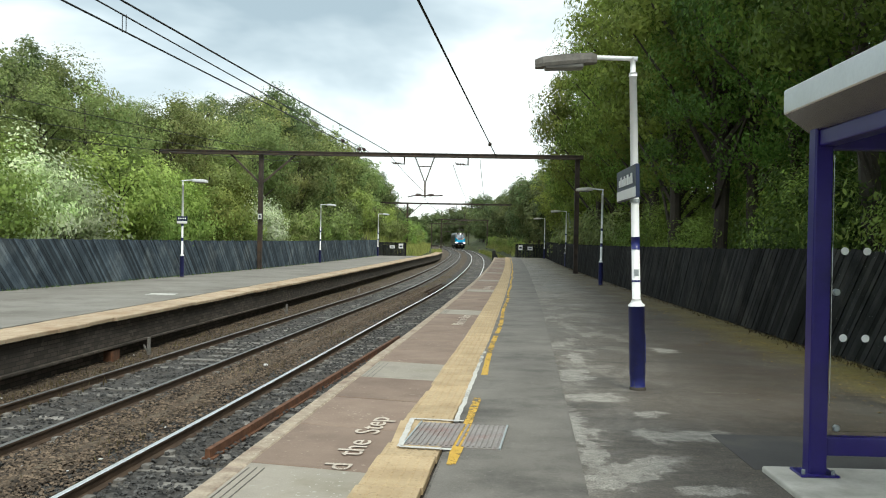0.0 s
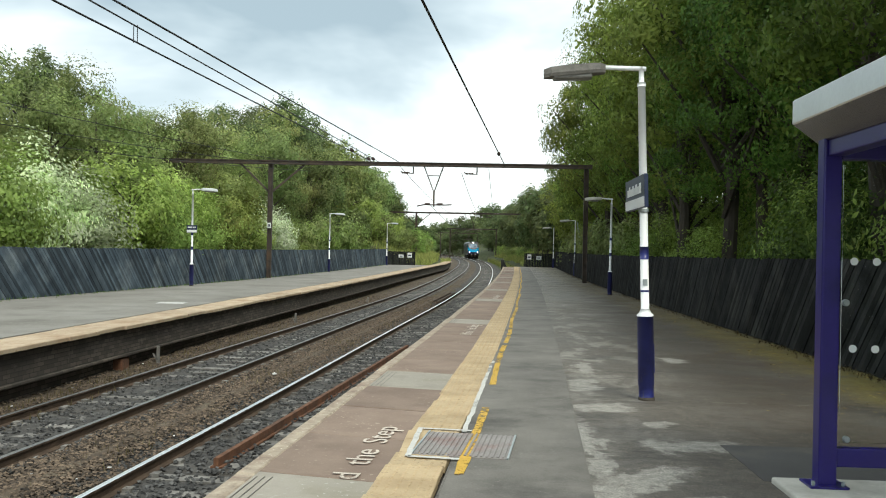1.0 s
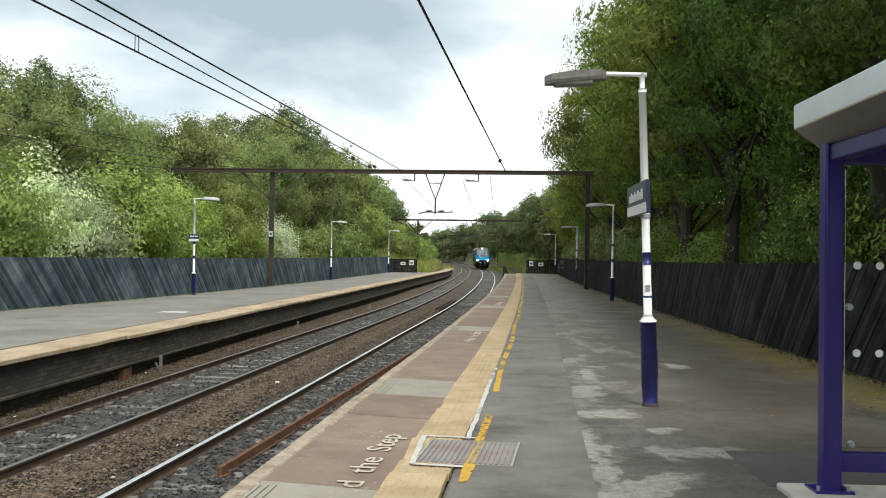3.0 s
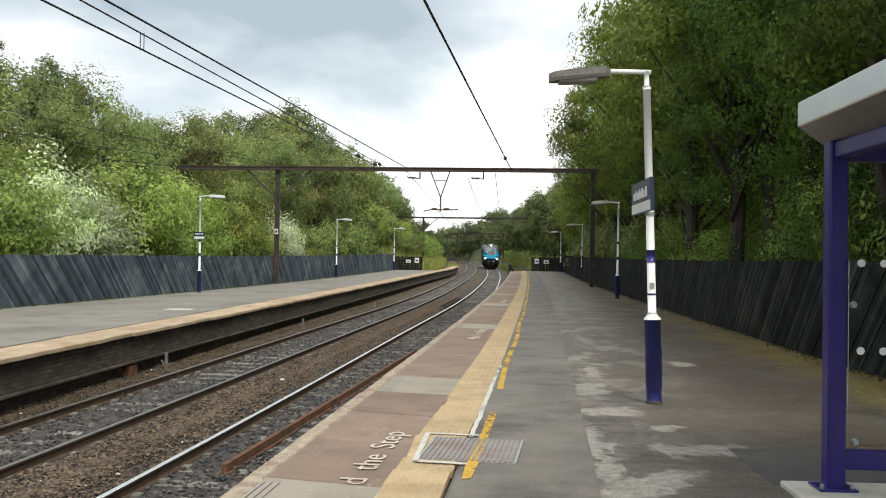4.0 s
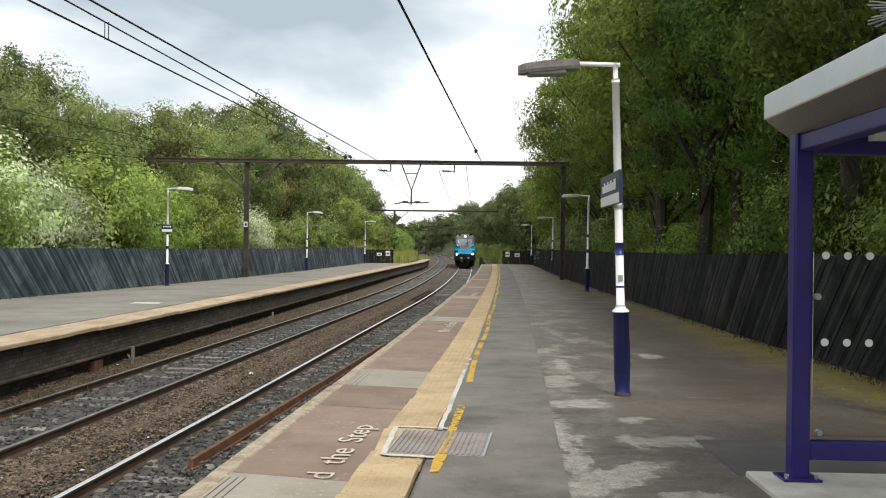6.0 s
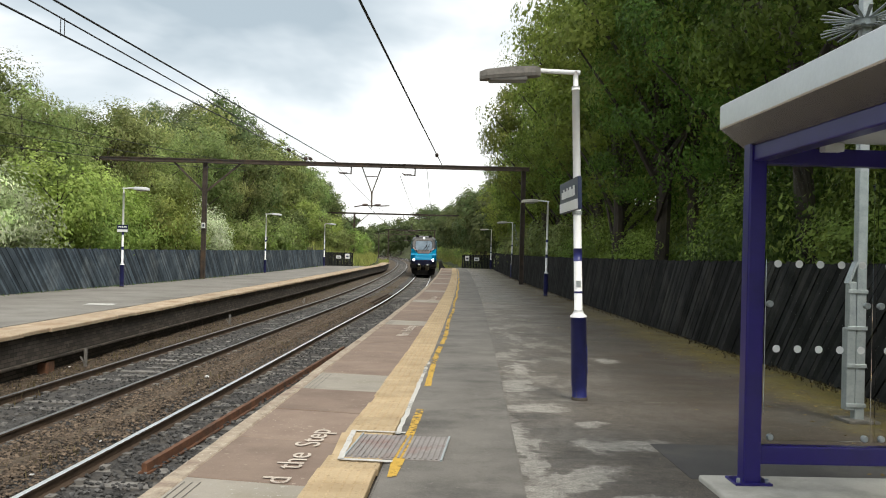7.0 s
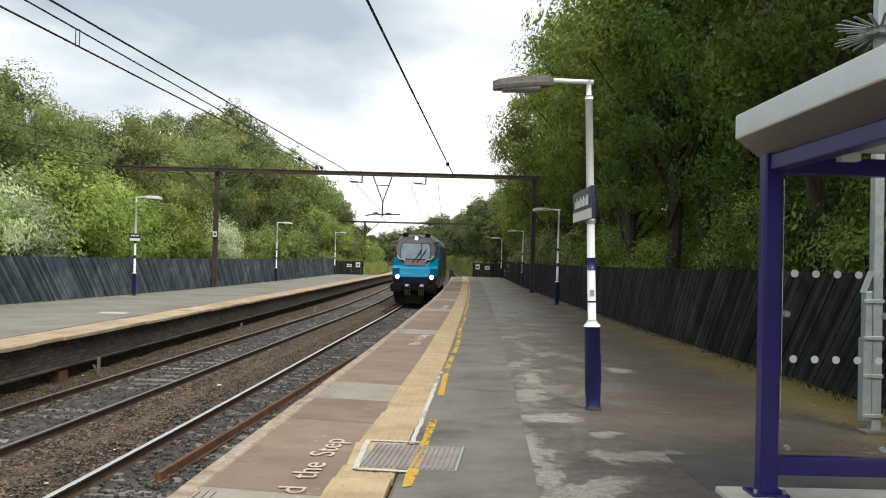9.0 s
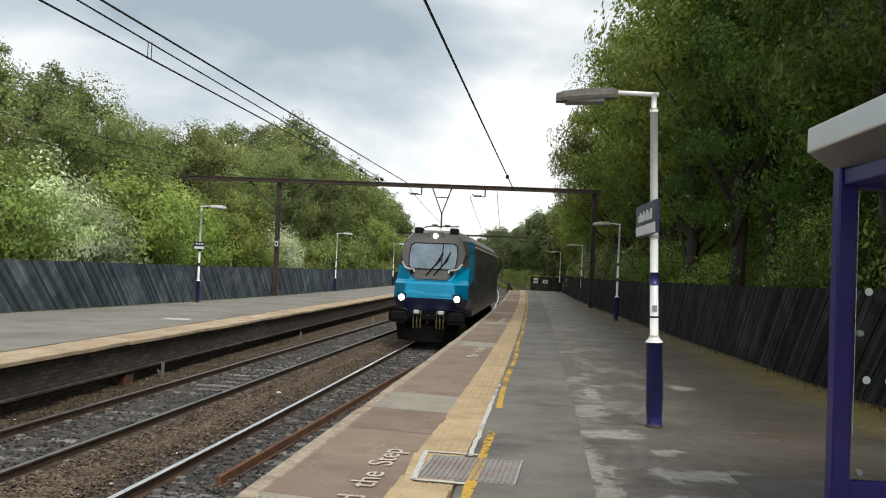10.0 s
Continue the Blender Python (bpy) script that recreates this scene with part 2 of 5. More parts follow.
M_SLAB_GREY = surface("slab_grey", (0.26, 0.235, 0.20), (0.36, 0.33, 0.28), 2.2, 0.85, 80, 0.35, c3=(0.21, 0.19, 0.145), scale3=1.1, vary=0.06, dist=0.004, speck=(0.42, 0.40, 0.36))
M_COPING = surface("coping", (0.25, 0.20, 0.155), (0.46, 0.39, 0.30), 9, 0.9, 60, 0.7, c3=(0.20, 0.135, 0.105), scale3=3.2, dist=0.012, speck=(0.72, 0.66, 0.54))
M_TACTILE = surface("tactile", (0.385, 0.285, 0.165), (0.485, 0.375, 0.23), 3, 0.8, 70, 0.3, c3=(0.32, 0.235, 0.13), scale3=1.2, vary=0.10, dist=0.004, speck=(0.28, 0.21, 0.12))
M_COPING_L = surface("coping_tan", (0.36, 0.265, 0.175), (0.49, 0.395, 0.285), 1.5, 0.85, 40, 0.4, c3=(0.30, 0.20, 0.12), scale3=0.9, vary=0.10, stretch=(3, 1, 1), speck=(0.24, 0.15, 0.09))
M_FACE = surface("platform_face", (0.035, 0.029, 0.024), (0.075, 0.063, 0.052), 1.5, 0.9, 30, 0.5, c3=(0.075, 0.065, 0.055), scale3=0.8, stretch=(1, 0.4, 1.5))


def old_brick_material():
    """Sooty brick in level courses, for the face of the opposite platform."""
    k = Nodes("sooty_brick")
    v = k.coords("world")
    sep, comb = k.n("ShaderNodeSeparateXYZ"), k.n("ShaderNodeCombineXYZ")
    k.l(v, sep.inputs[0])
    k.l(sep.outputs[1], comb.inputs[0])
    k.l(sep.outputs[2], comb.inputs[1])
    br = k.n("ShaderNodeTexBrick", Scale=1.0)
    for key, val in (("Mortar Size", 0.007), ("Brick Width", 0.23), ("Row Height", 0.078), ("Color1", (0.050, 0.041, 0.034, 1)), ("Color2", (0.118, 0.096, 0.078, 1)), ("Mortar", (0.030, 0.026, 0.022, 1))):
        br.inputs[key].default_value = val
    k.l(comb.outputs[0], br.inputs["Vector"])
    col = k.mix(k.span(k.noise(v, 1.1, 6, 0.68, (1, 0.4, 1.6)), 0.45, 0.66, 0, 0.75), br.outputs["Color"], (0.040, 0.034, 0.029))
    col = k.mix(k.span(k.noise(v, 2.6, 5, 0.7), 0.60, 0.72, 0, 0.6), col, (0.21, 0.18, 0.145))
    k.l(col, k.bsdf.inputs["Base Color"])
    k.bsdf.inputs["Roughness"].default_value = 0.9
    k.bump(br.outputs["Fac"], -0.5, 0.012)
    return k.m


M_WALL_L = old_brick_material()
M_BALLAST = surface("ballast_bed", (0.034, 0.032, 0.031), (0.085, 0.080, 0.074), 4, 0.95, 22, 0.9, c3=(0.075, 0.064, 0.052), scale3=0.8, dist=0.03)
M_EARTH = surface("ballast_earth", (0.040, 0.028, 0.018), (0.095, 0.069, 0.045), 3, 0.95, 18, 0.9, c3=(0.16, 0.13, 0.09), scale3=2.5, dist=0.03)
M_STONE_D = surface("stone_dark", (0.032, 0.031, 0.031), (0.085, 0.083, 0.081), 6, 0.9, 50, 0.4, vary=0.75, island=True)
M_STONE_B = surface("stone_brown", (0.052, 0.037, 0.026), (0.140, 0.104, 0.073), 6, 0.9, 50, 0.4, vary=0.85, island=True)
M_SLEEPER = surface("sleeper", (0.11, 0.103, 0.095), (0.25, 0.238, 0.22), 3, 0.9, 30, 0.5, c3=(0.07, 0.06, 0.05), scale3=1.4, vary=0.25)
M_RAIL = surface("rail_web", (0.045, 0.028, 0.018), (0.085, 0.055, 0.035), 4, 0.85, 60, 0.3)
M_RAILTOP = surface("rail_head", (0.86, 0.86, 0.86), (0.95, 0.95, 0.95), 4, 0.36, 60, 0.05, metal=1.0)
M_RAILTOP2 = surface("rail_head_dull", (0.20, 0.19, 0.18), (0.32, 0.31, 0.30), 4, 0.38, 60, 0.05, metal=0.9)
M_RUST = surface("rust", (0.085, 0.037, 0.02), (0.175, 0.078, 0.038), 6, 0.9, 70, 0.4, c3=(0.05, 0.03, 0.02), scale3=2.0)
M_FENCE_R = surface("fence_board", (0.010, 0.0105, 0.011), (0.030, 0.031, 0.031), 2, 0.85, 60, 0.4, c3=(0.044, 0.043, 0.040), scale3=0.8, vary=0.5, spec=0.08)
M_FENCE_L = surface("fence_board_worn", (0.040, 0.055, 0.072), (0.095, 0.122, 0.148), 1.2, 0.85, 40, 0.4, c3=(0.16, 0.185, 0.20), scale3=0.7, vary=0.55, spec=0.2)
M_WHITE = surface("white_paint", (0.82, 0.83, 0.84), (0.88, 0.88, 0.88), 2, 0.35, 60, 0.05, c3=(0.72, 0.72, 0.70), scale3=1.4)
M_BLUE = surface("blue_paint", (0.018, 0.022, 0.13), (0.026, 0.032, 0.17), 3, 0.35, 60, 0.05, c3=(0.014, 0.016, 0.065), scale3=2.2, speck=(0.06, 0.06, 0.09))
M_SHELTER = surface("shelter_blue", (0.013, 0.0065, 0.125), (0.019, 0.010, 0.16), 3, 0.28, 60, 0.03, c3=(0.010, 0.006, 0.09), scale3=1.8)
# Darker metal for the roof fold: its dim reflection of the platform is coloured in
M_FOLD_SHADE = surface("roof_fold_shade", (0.20, 0.185, 0.17), (0.27, 0.25, 0.235), 1.5, 0.25, 40, 0.05, metal=1.0, c3=(0.15, 0.135, 0.12), scale3=1.1)
M_LANTERN = surface("lantern_grey", (0.10, 0.092, 0.082), (0.17, 0.158, 0.14), 8, 0.7, 60, 0.2, c3=(0.06, 0.055, 0.05), scale3=5)
M_LENS = surface("lantern_lens", (0.12, 0.115, 0.10), (0.18, 0.17, 0.15), 8, 0.3, 60, 0.05)
M_ALU = surface("aluminium", (0.60, 0.61, 0.62), (0.70, 0.71, 0.72), 1.5, 0.36, 40, 0.05, metal=1.0)
M_CEIL = surface("shelter_lining", (0.55, 0.56, 0.57), (0.62, 0.63, 0.64), 2, 0.6, 40, 0.05)
M_GALV = surface("galvanised", (0.30, 0.335, 0.345), (0.42, 0.455, 0.465), 9, 0.45, 50, 0.08, metal=0.5)
M_CONC = surface("concrete", (0.46, 0.445, 0.40), (0.58, 0.565, 0.51), 2.5, 0.85, 60, 0.3, c3=(0.28, 0.27, 0.22), scale3=1.2)
M_MAST = surface("mast_steel", (0.035, 0.026, 0.021), (0.075, 0.058, 0.047), 3, 0.8, 40, 0.3, c3=(0.10, 0.065, 0.04), scale3=1.4)
M_WIRE = surface("wire", (0.015, 0.015, 0.016), (0.025, 0.025, 0.026), 3, 0.6, 40, 0.0)
M_INSUL = surface("insulator", (0.05, 0.035, 0.03), (0.08, 0.05, 0.04), 9, 0.3, 40, 0.0)
M_NAVY = surface("sign_navy", (0.012, 0.02, 0.055), (0.018, 0.028, 0.07), 3, 0.4, 40, 0.0)
M_SIGNW = surface("sign_white", (0.70, 0.71, 0.72), (0.78, 0.78, 0.78), 3, 0.4, 40, 0.0)
M_GRATE = surface("cover_steel", (0.22, 0.20, 0.19), (0.33, 0.305, 0.29), 3, 0.6, 50, 0.3, metal=0.3, c3=(0.27, 0.16, 0.14), scale3=2.2)
M_YELLOW = worn_paint("yellow_paint", (0.58, 0.36, 0.045), 0.41, 0.50, 18.0, 1.3, 0.45)
M_SEAM = worn_paint("seam_dust", (0.20, 0.185, 0.155), 0.42, 0.56, 14.0, 1.1, 0.5)
M_WHITELINE = worn_paint("white_line", (0.58, 0.57, 0.54), 0.40, 0.50, 20, 0.9, 0.75)
M_LETTER = worn_paint("letter_paint", (0.62, 0.54, 0.46), 0.33, 0.49, 24)
M_BANK = surface("bank_soil", (0.03, 0.04, 0.012), (0.07, 0.085, 0.025), 0.5, 0.95, 6, 0.8, c3=(0.045, 0.035, 0.02), scale3=0.2, dist=0.1)
M_BARK = surface("bark", (0.035, 0.028, 0.021), (0.085, 0.07, 0.055), 3, 0.9, 25, 0.7, stretch=(1, 1, 0.3), where="object")
M_LEAF_L = leaf_material("leaf_mid", (0.130, 0.186, 0.056), (0.290, 0.355, 0.125), (0.255, 0.265, 0.098))
# dark green with the shade of the near right trees put into the colour
M_LEAF_DARK_SHADE = leaf_material("leaf_dark_shade", (0.042, 0.078, 0.013), (0.135, 0.215, 0.038), (0.132, 0.204, 0.034))
# dull greens, greyed further: haze over the distant woods put into the colour
M_LEAF_DULL_HAZE = leaf_material("leaf_dull_haze", (0.080, 0.112, 0.044), (0.165, 0.210, 0.082), (0.160, 0.182, 0.072))
# lighter green: the lit outer side of the right trees put into the colour
M_LEAF_LIT = leaf_material("leaf_edge_lit", (0.095, 0.155, 0.028), (0.275, 0.375, 0.075), (0.285, 0.345, 0.078))
M_LEAF_P = leaf_material("leaf_pale", (0.42, 0.50, 0.26), (0.84, 0.86, 0.68), (0.44, 0.55, 0.24))
M_LEAF_B = leaf_material("leaf_bright", (0.22, 0.325, 0.072), (0.37, 0.485, 0.137), (0.33, 0.39, 0.105))
M_LITTER = leaf_material("fallen_leaf", (0.16, 0.11, 0.03), (0.36, 0.29, 0.10), (0.22, 0.16, 0.06))
M_DRY = leaf_material("dry_grass", (0.08, 0.065, 0.03), (0.17, 0.14, 0.075), (0.12, 0.10, 0.05))
M_GRASS = leaf_material("grass_blade", (0.18, 0.23, 0.05), (0.38, 0.40, 0.12), (0.44, 0.41, 0.15))
M_CYAN = surface("loco_cyan", (0.0, 0.225, 0.43), (0.0, 0.275, 0.50), 1, 0.25, 30, 0.0, where="object")
M_LTEAL = surface("loco_teal", (0.0, 0.11, 0.23), (0.0, 0.14, 0.28), 1, 0.25, 30, 0.0, where="object")
M_LNAVY = surface("loco_navy", (0.010, 0.014, 0.050), (0.014, 0.019, 0.064), 1, 0.3, 30, 0.0, where="object")
M_LGREY = surface("loco_grey", (0.10, 0.10, 0.103), (0.15, 0.15, 0.153), 1.5, 0.45, 30, 0.05, where="object")
M_LSIDE = surface("loco_side", (0.020, 0.022, 0.027), (0.036, 0.038, 0.044), 1.5, 0.4, 30, 0.05, where="object", c3=(0.05, 0.05, 0.05), scale3=0.8)
M_LMASK = surface("loco_mask", (0.042, 0.040, 0.040), (0.076, 0.073, 0.072), 1.5, 0.4, 30, 0.02, where="object")
M_LBLACK = surface("loco_black", (0.005, 0.005, 0.006), (0.013, 0.012, 0.011), 3, 0.7, 30, 0.2, where="object", spec=0.15)
M_LUNDER = surface("loco_under", (0.006, 0.006, 0.006), (0.012, 0.011, 0.010), 3, 0.9, 30, 0.3, where="object", spec=0.03)
M_HOSE = surface("hose", (0.05, 0.042, 0.025), (0.16, 0.13, 0.06), 14, 0.6, 30, 0.1, where="object")
M_SILVER = surface("loco_silver", (0.55, 0.56, 0.58), (0.65, 0.66, 0.68), 2, 0.35, 30, 0.0, where="object")
M_SCREEN = glass_material("pane_clear", (0.96, 0.99, 0.98))
# dark glass lightened to blue: the sky's reflection put into the colour
M_WINDOW_SHEEN = surface("train_glass_sheen", (0.09, 0.13, 0.17), (0.20, 0.26, 0.32), 1.1, 0.05, 10, 0.0, where="object")
M_HEAD = glow("headlight", (0.92, 0.96, 1.0), 40.0)
M_TOPL = glow("top_light", (1.0, 0.97, 0.9), 9.0)
M_DOT = surface("pane_dot", (0.72, 0.74, 0.74), (0.78, 0.80, 0.80), 3, 0.6, 40, 0.0)


# ---- shapes ----
def finish(name, bm, material, parent=None, label="", smooth=False):
    me = bpy.data.meshes.new(name)
    bm.to_mesh(me)
    bm.free()
    for m in material if isinstance(material, (list, tuple)) else [material]:
        me.materials.append(m)
    if smooth:
        for p in me.polygons:
            p.use_smooth = True
    ob = new(name, me)
    if parent:
        ob.parent = parent
    if label:
        ob["label"] = label
    return ob


def part(name, bm, material, parent, label="", smooth=False):
    return finish(name, bm, material, parent, label, smooth)


def mesh_of(name, verts, faces, material, idx=None):
    me = bpy.data.meshes.new(name)
    me.from_pydata(verts, [], faces)
    for m in material if isinstance(material, (list, tuple)) else [material]:
        me.materials.append(m)
    if idx is not None:
        me.polygons.foreach_set("material_index", np.asarray(idx, dtype=np.int32))
    me.update()
    return me


def box(bm, x0, x1, y0, y1, z0, z1, bevel=0.0, m=None):
    made = bmesh.ops.create_cube(bm, size=1.0)
    vs = made["verts"]
    for v in vs:
        v.co = Vector(((x0 + x1) / 2 + v.co.x * (x1 - x0), (y0 + y1) / 2 + v.co.y * (y1 - y0), (z0 + z1) / 2 + v.co.z * (z1 - z0)))
    if bevel:
        es = list({e for v in vs for e in v.link_edges})
        r = bmesh.ops.bevel(bm, geom=es, offset=bevel, segments=2, profile=0.5, affect="EDGES")
        vs = list({v for v in r["verts"]} | {v for v in vs if v.is_valid})
    if m is not None:
        bmesh.ops.transform(bm, matrix=m, verts=[v for v in vs if v.is_valid])
    return vs


def tube(bm, pts, radii, seg=10, cap=True):
    """A round bar along points, with a radius for each."""
    pts = [Vector(p) for p in pts]
    if isinstance(radii, (int, float)):
        radii = [radii] * len(pts)
    rings = []
    for i, p in enumerate(pts):
        d = (pts[min(i + 1, len(pts) - 1)] - pts[max(i - 1, 0)]).normalized()
        a = d.orthogonal().normalized() if abs(d.z) > 0.9 else d.cross(Vector((0, 0, 1))).normalized()
        if abs(d.z) > 0.9:
            a = Vector((1, 0, 0)) - d * d.x
            a.normalize()
        b = d.cross(a)
        rings.append([bm.verts.new(p + (a * math.cos(t) + b * math.sin(t)) * radii[i]) for t in (2 * math.pi * j / seg for j in range(seg))])
    for r0, r1 in zip(rings, rings[1:]):
        for j in range(seg):
            bm.faces.new((r0[j], r0[(j + 1) % seg], r1[(j + 1) % seg], r1[j]))
    if cap:
        bm.faces.new(rings[0])
        bm.faces.new(list(reversed(rings[-1])))


def bar(bm, p, q, w, h):
    """A rectangular bar from p to q."""
    p, q = Vector(p), Vector(q)
    d = (q - p).normalized()
    side = d.cross(Vector((0, 0, 1)))
    side = side.normalized() if side.length > 1e-3 else Vector((1, 0, 0))
    up = side.cross(d)
    c = [[bm.verts.new(e + side * sx * w / 2 + up * sz * h / 2) for sx, sz in ((-1, -1), (1, -1), (1, 1), (-1, 1))] for e in (p, q)]
    for j in range(4):
        bm.faces.new((c[0][j], c[0][(j + 1) % 4], c[1][(j + 1) % 4], c[1][j]))
    bm.faces.new(c[0][::-1])
    bm.faces.new(c[1])


# ---- the plan: lines along the railway ----
_ys = np.arange(-100, 1000, 1.0)
_zs = np.cumsum(np.interp(_ys, [25, 70, 110, 130, 320, 380], [0, 0.008, 0.008, 0.006, 0.006, 0.0]))


def rise(y):
    return float(np.interp(y, _ys, _zs))


def track_x(y):
    return -3.5287 + 0.0756 * y - 0.0003465 * y * y - 0.17 * math.exp(-((y - 29) / 14) ** 2)


def far_x(y):
    return track_x(y) - 3.25


def edge_x(y):
    return -1.716 + 0.06276 * y - 0.000197 * y * y


def edge_left_x(y):
    return min(-7.45 + 0.0088 * y + 0.00027 * y * y, far_x(y) - 1.38)


def fence_x(y):
    return 5.654 + 0.00743 * y + 0.000134 * y * y


def fence_left_x(y):
    return -16.58 + 0.1171 * y - 0.000428 * y * y


def sweep(line, profile, y0, y1, step, closed=True, wobble=0.0):
    """Vertices and faces of a profile of (offset, height) drawn along a line of the plan."""
    n = max(1, int(math.ceil((y1 - y0) / step)))
    k = len(profile)
    verts, faces = [], []
    for i in range(n + 1):
        y = y0 + (y1 - y0) * i / n
        x, z = line(y), rise(y)
        verts += [(x + dx + (noise.noise((dx * 3, y * 1.3, 0)) * wobble), y, z + h + (noise.noise((x + dx, y, 3.1)) * wobble)) for dx, h in profile]
    last = k if closed else k - 1
    for i in range(n):
        for j in range(last):
            a, b = i * k + j, i * k + (j + 1) % k
            faces.append((a, b, b + k, a + k))
    if closed:
        faces += [tuple(range(k))[::-1], tuple(range(n * k, n * k + k))]
    return verts, faces


def structure(name, vf, material, label, category, idx=None, kind="structure", smooth=False):
    me = mesh_of(name, vf[0], vf[1], material, idx)
    bm = bmesh.new()
    bm.from_mesh(me)
    bmesh.ops.recalc_face_normals(bm, faces=bm.faces)
    bm.to_mesh(me)
    bm.free()
    if smooth:
        for p in me.polygons:
            p.use_smooth = True
    return tagged(new(name, me), label, category, kind=kind)


def ground_height(x, y):
    z = rise(y)
    fl, fr = fence_left_x(min(y, 130)) - 1.0, fence_x(min(y, 90)) + 0.6
    if 89.5 < y <= 95:
        fl = edge_left_x(y) - 1.9
    if y > 95:
        fl = far_x(y) - 3.4 - min(1.4, max(0, y - 114) * 0.03)
        fr = track_x(y) + 4.0 if y > 100 else fr
    if x < fl:
        d = fl - x
        return z - 0.15 + min(d * 0.42, 10.0) * (1 - math.exp(-d / 3)) + 0.5 * noise.noise((x * 0.12, y * 0.12, 0))
    if x > fr:
        d = x - fr
        return z - 0.1 + min(d * 0.36, 8.0) * (1 - math.exp(-d / 3)) + 0.5 * noise.noise((x * 0.12, y * 0.12, 9))
    return z - 1.28


def build_ground():
    xs = [-900, -400, -200, -120, -80, -60] + list(np.arange(-50, 30.01, 1.0)) + [36, 45, 60, 90, 150, 300, 900]
    ys = [-300, -120, -60, -30] + list(np.arange(-20, 130, 2.0)) + list(np.arange(130, 420, 6.0)) + [450, 520, 700, 1200, 3000]
    verts = [(x, y, ground_height(x, y)) for y in ys for x in xs]
    w = len(xs)
    faces = [(j * w + i, j * w + i + 1, (j + 1) * w + i + 1, (j + 1) * w + i) for j in range(len(ys) - 1) for i in range(w - 1)]
    structure("ground", (verts, faces), M_BANK, "wooded cutting banks of dark soil and low growth", "ground", smooth=True)


build_ground()

# ---- track bed, rails, sleepers ----
def bed(name, line, profile, mat, label):
    vf = sweep(line, profile, -12, 330, 0.5, closed=False, wobble=0.05)
    structure(name, vf, mat, label, "ballast", smooth=True)


bed("ballast_near", track_x, [(-1.45, -1.07), (-1.1, -1.09), (-0.6, -1.115), (-0.3, -1.108), (0, -1.122), (0.3, -1.108), (0.6, -1.115), (1.1, -1.10), (1.75, -1.11)], M_BALLAST, "dark grey ballast under the nearer track")
bed("ballast_far", far_x, [(-1.1, -1.09), (-0.6, -1.112), (-0.3, -1.10), (0, -1.125), (0.3, -1.10), (0.6, -1.112), (1.0, -1.09)], M_BALLAST, "dark grey ballast under the farther track")
bed("ballast_middle", far_x, [(0.95, -1.13), (1.2, -1.06), (1.6, -1.03), (2.0, -1.10), (2.4, -1.17)], M_EARTH, "brown earthy ballast between the two tracks")
bed("ballast_side", far_x, [(-3.2, -1.22), (-2.4, -1.06), (-1.8, -1.05), (-1.3, -1.08), (-1.05, -1.13)], M_EARTH, "brown earthy ballast below the far platform wall")

RAIL = [(-0.07, -0.159), (0.07, -0.159), (0.07, -0.147), (0.012, -0.125), (0.012, -0.04), (0.036, -0.028), (0.036, -0.004), (0.026, 0.0),
        (-0.026, 0.0), (-0.036, -0.004), (-0.036, -0.028), (-0.012, -0.04), (-0.012, -0.125), (-0.07, -0.147)]
for line, bright in ((track_x, M_RAILTOP), (far_x, M_RAILTOP2)):
    for side in (-0.752, 0.752):
        prof = [(dx + side, h - 0.95) for dx, h in RAIL]
        vf = sweep(line, prof, -12, 330, 1.5)
        k = len(RAIL)
        idx = [1 if (f[0] % k in (6, 7, 8) and len(f) == 4) else 0 for f in vf[1]]
        tagged(structure("rail", vf, [M_RAIL, bright], "steel running rail with a polished head and rusty web", "rail", idx, kind="structure"), group="rails of the two tracks")


def sleeper_mesh():
    bm = bmesh.new()
    box(bm, -1.25, 1.25, -0.13, 0.13, -0.2, 0.0)
    for s in (-0.752, 0.752):
        for q in (-0.13, 0.13):
            box(bm, s + q - 0.05, s + q + 0.05, -0.06, 0.06, -0.01, 0.045)
    me = bpy.data.meshes.new("sleeper")
    bm.to_mesh(me)
    bm.free()
    me.materials.append(M_SLEEPER)
    return me


# ---- platforms ----
P_END, PL_END, PL_FAR = 87.0, 89.0, 114.0
def platform_vf():
    verts, faces = [], []
    n = 60
    for i in range(n + 1):
        y = -10 + (P_END + 10) * i / n
        x0, x1, z = edge_x(y) + 1.44, fence_x(y) + 0.4, rise(y)
        for q in range(7):
            verts.append((x0 + (x1 - x0) * q / 6, y, z))
        verts += [(x1, y, z - 1.3), (x0, y, z - 1.3)]
    for i in range(n):
        for j in range(9):
            a, b = i * 9 + j, i * 9 + (j + 1) % 9
            faces.append((a, b, b + 9, a + 9))
    faces += [tuple(range(9))[::-1], tuple(range(n * 9, n * 9 + 9))]
    return verts, faces


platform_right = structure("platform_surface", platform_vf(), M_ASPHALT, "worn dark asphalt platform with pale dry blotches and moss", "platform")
structure("asphalt_strip", sweep(edge_x, [(1.46, 0.004), (2.455, 0.004), (2.475, 0.0), (1.46, -0.01)], -10, P_END, 1.0, wobble=0.0), M_STRIP, "smoother grey asphalt strip beside the tactile paving", "asphalt strip")
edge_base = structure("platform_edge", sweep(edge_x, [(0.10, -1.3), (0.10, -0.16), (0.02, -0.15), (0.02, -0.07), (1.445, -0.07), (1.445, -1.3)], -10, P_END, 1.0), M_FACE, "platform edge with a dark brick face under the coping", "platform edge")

structure("platform_left_surface", sweep(edge_left_x, [(-0.92, -1.3), (-0.92, -0.172), (-0.922, -0.172), (-0.922, -0.10), (-7.5, -0.10), (-7.5, -1.3)], -10, PL_END, 1.0), M_ASPHALT_L, "pale grey asphalt surface of the opposite platform", "platform")
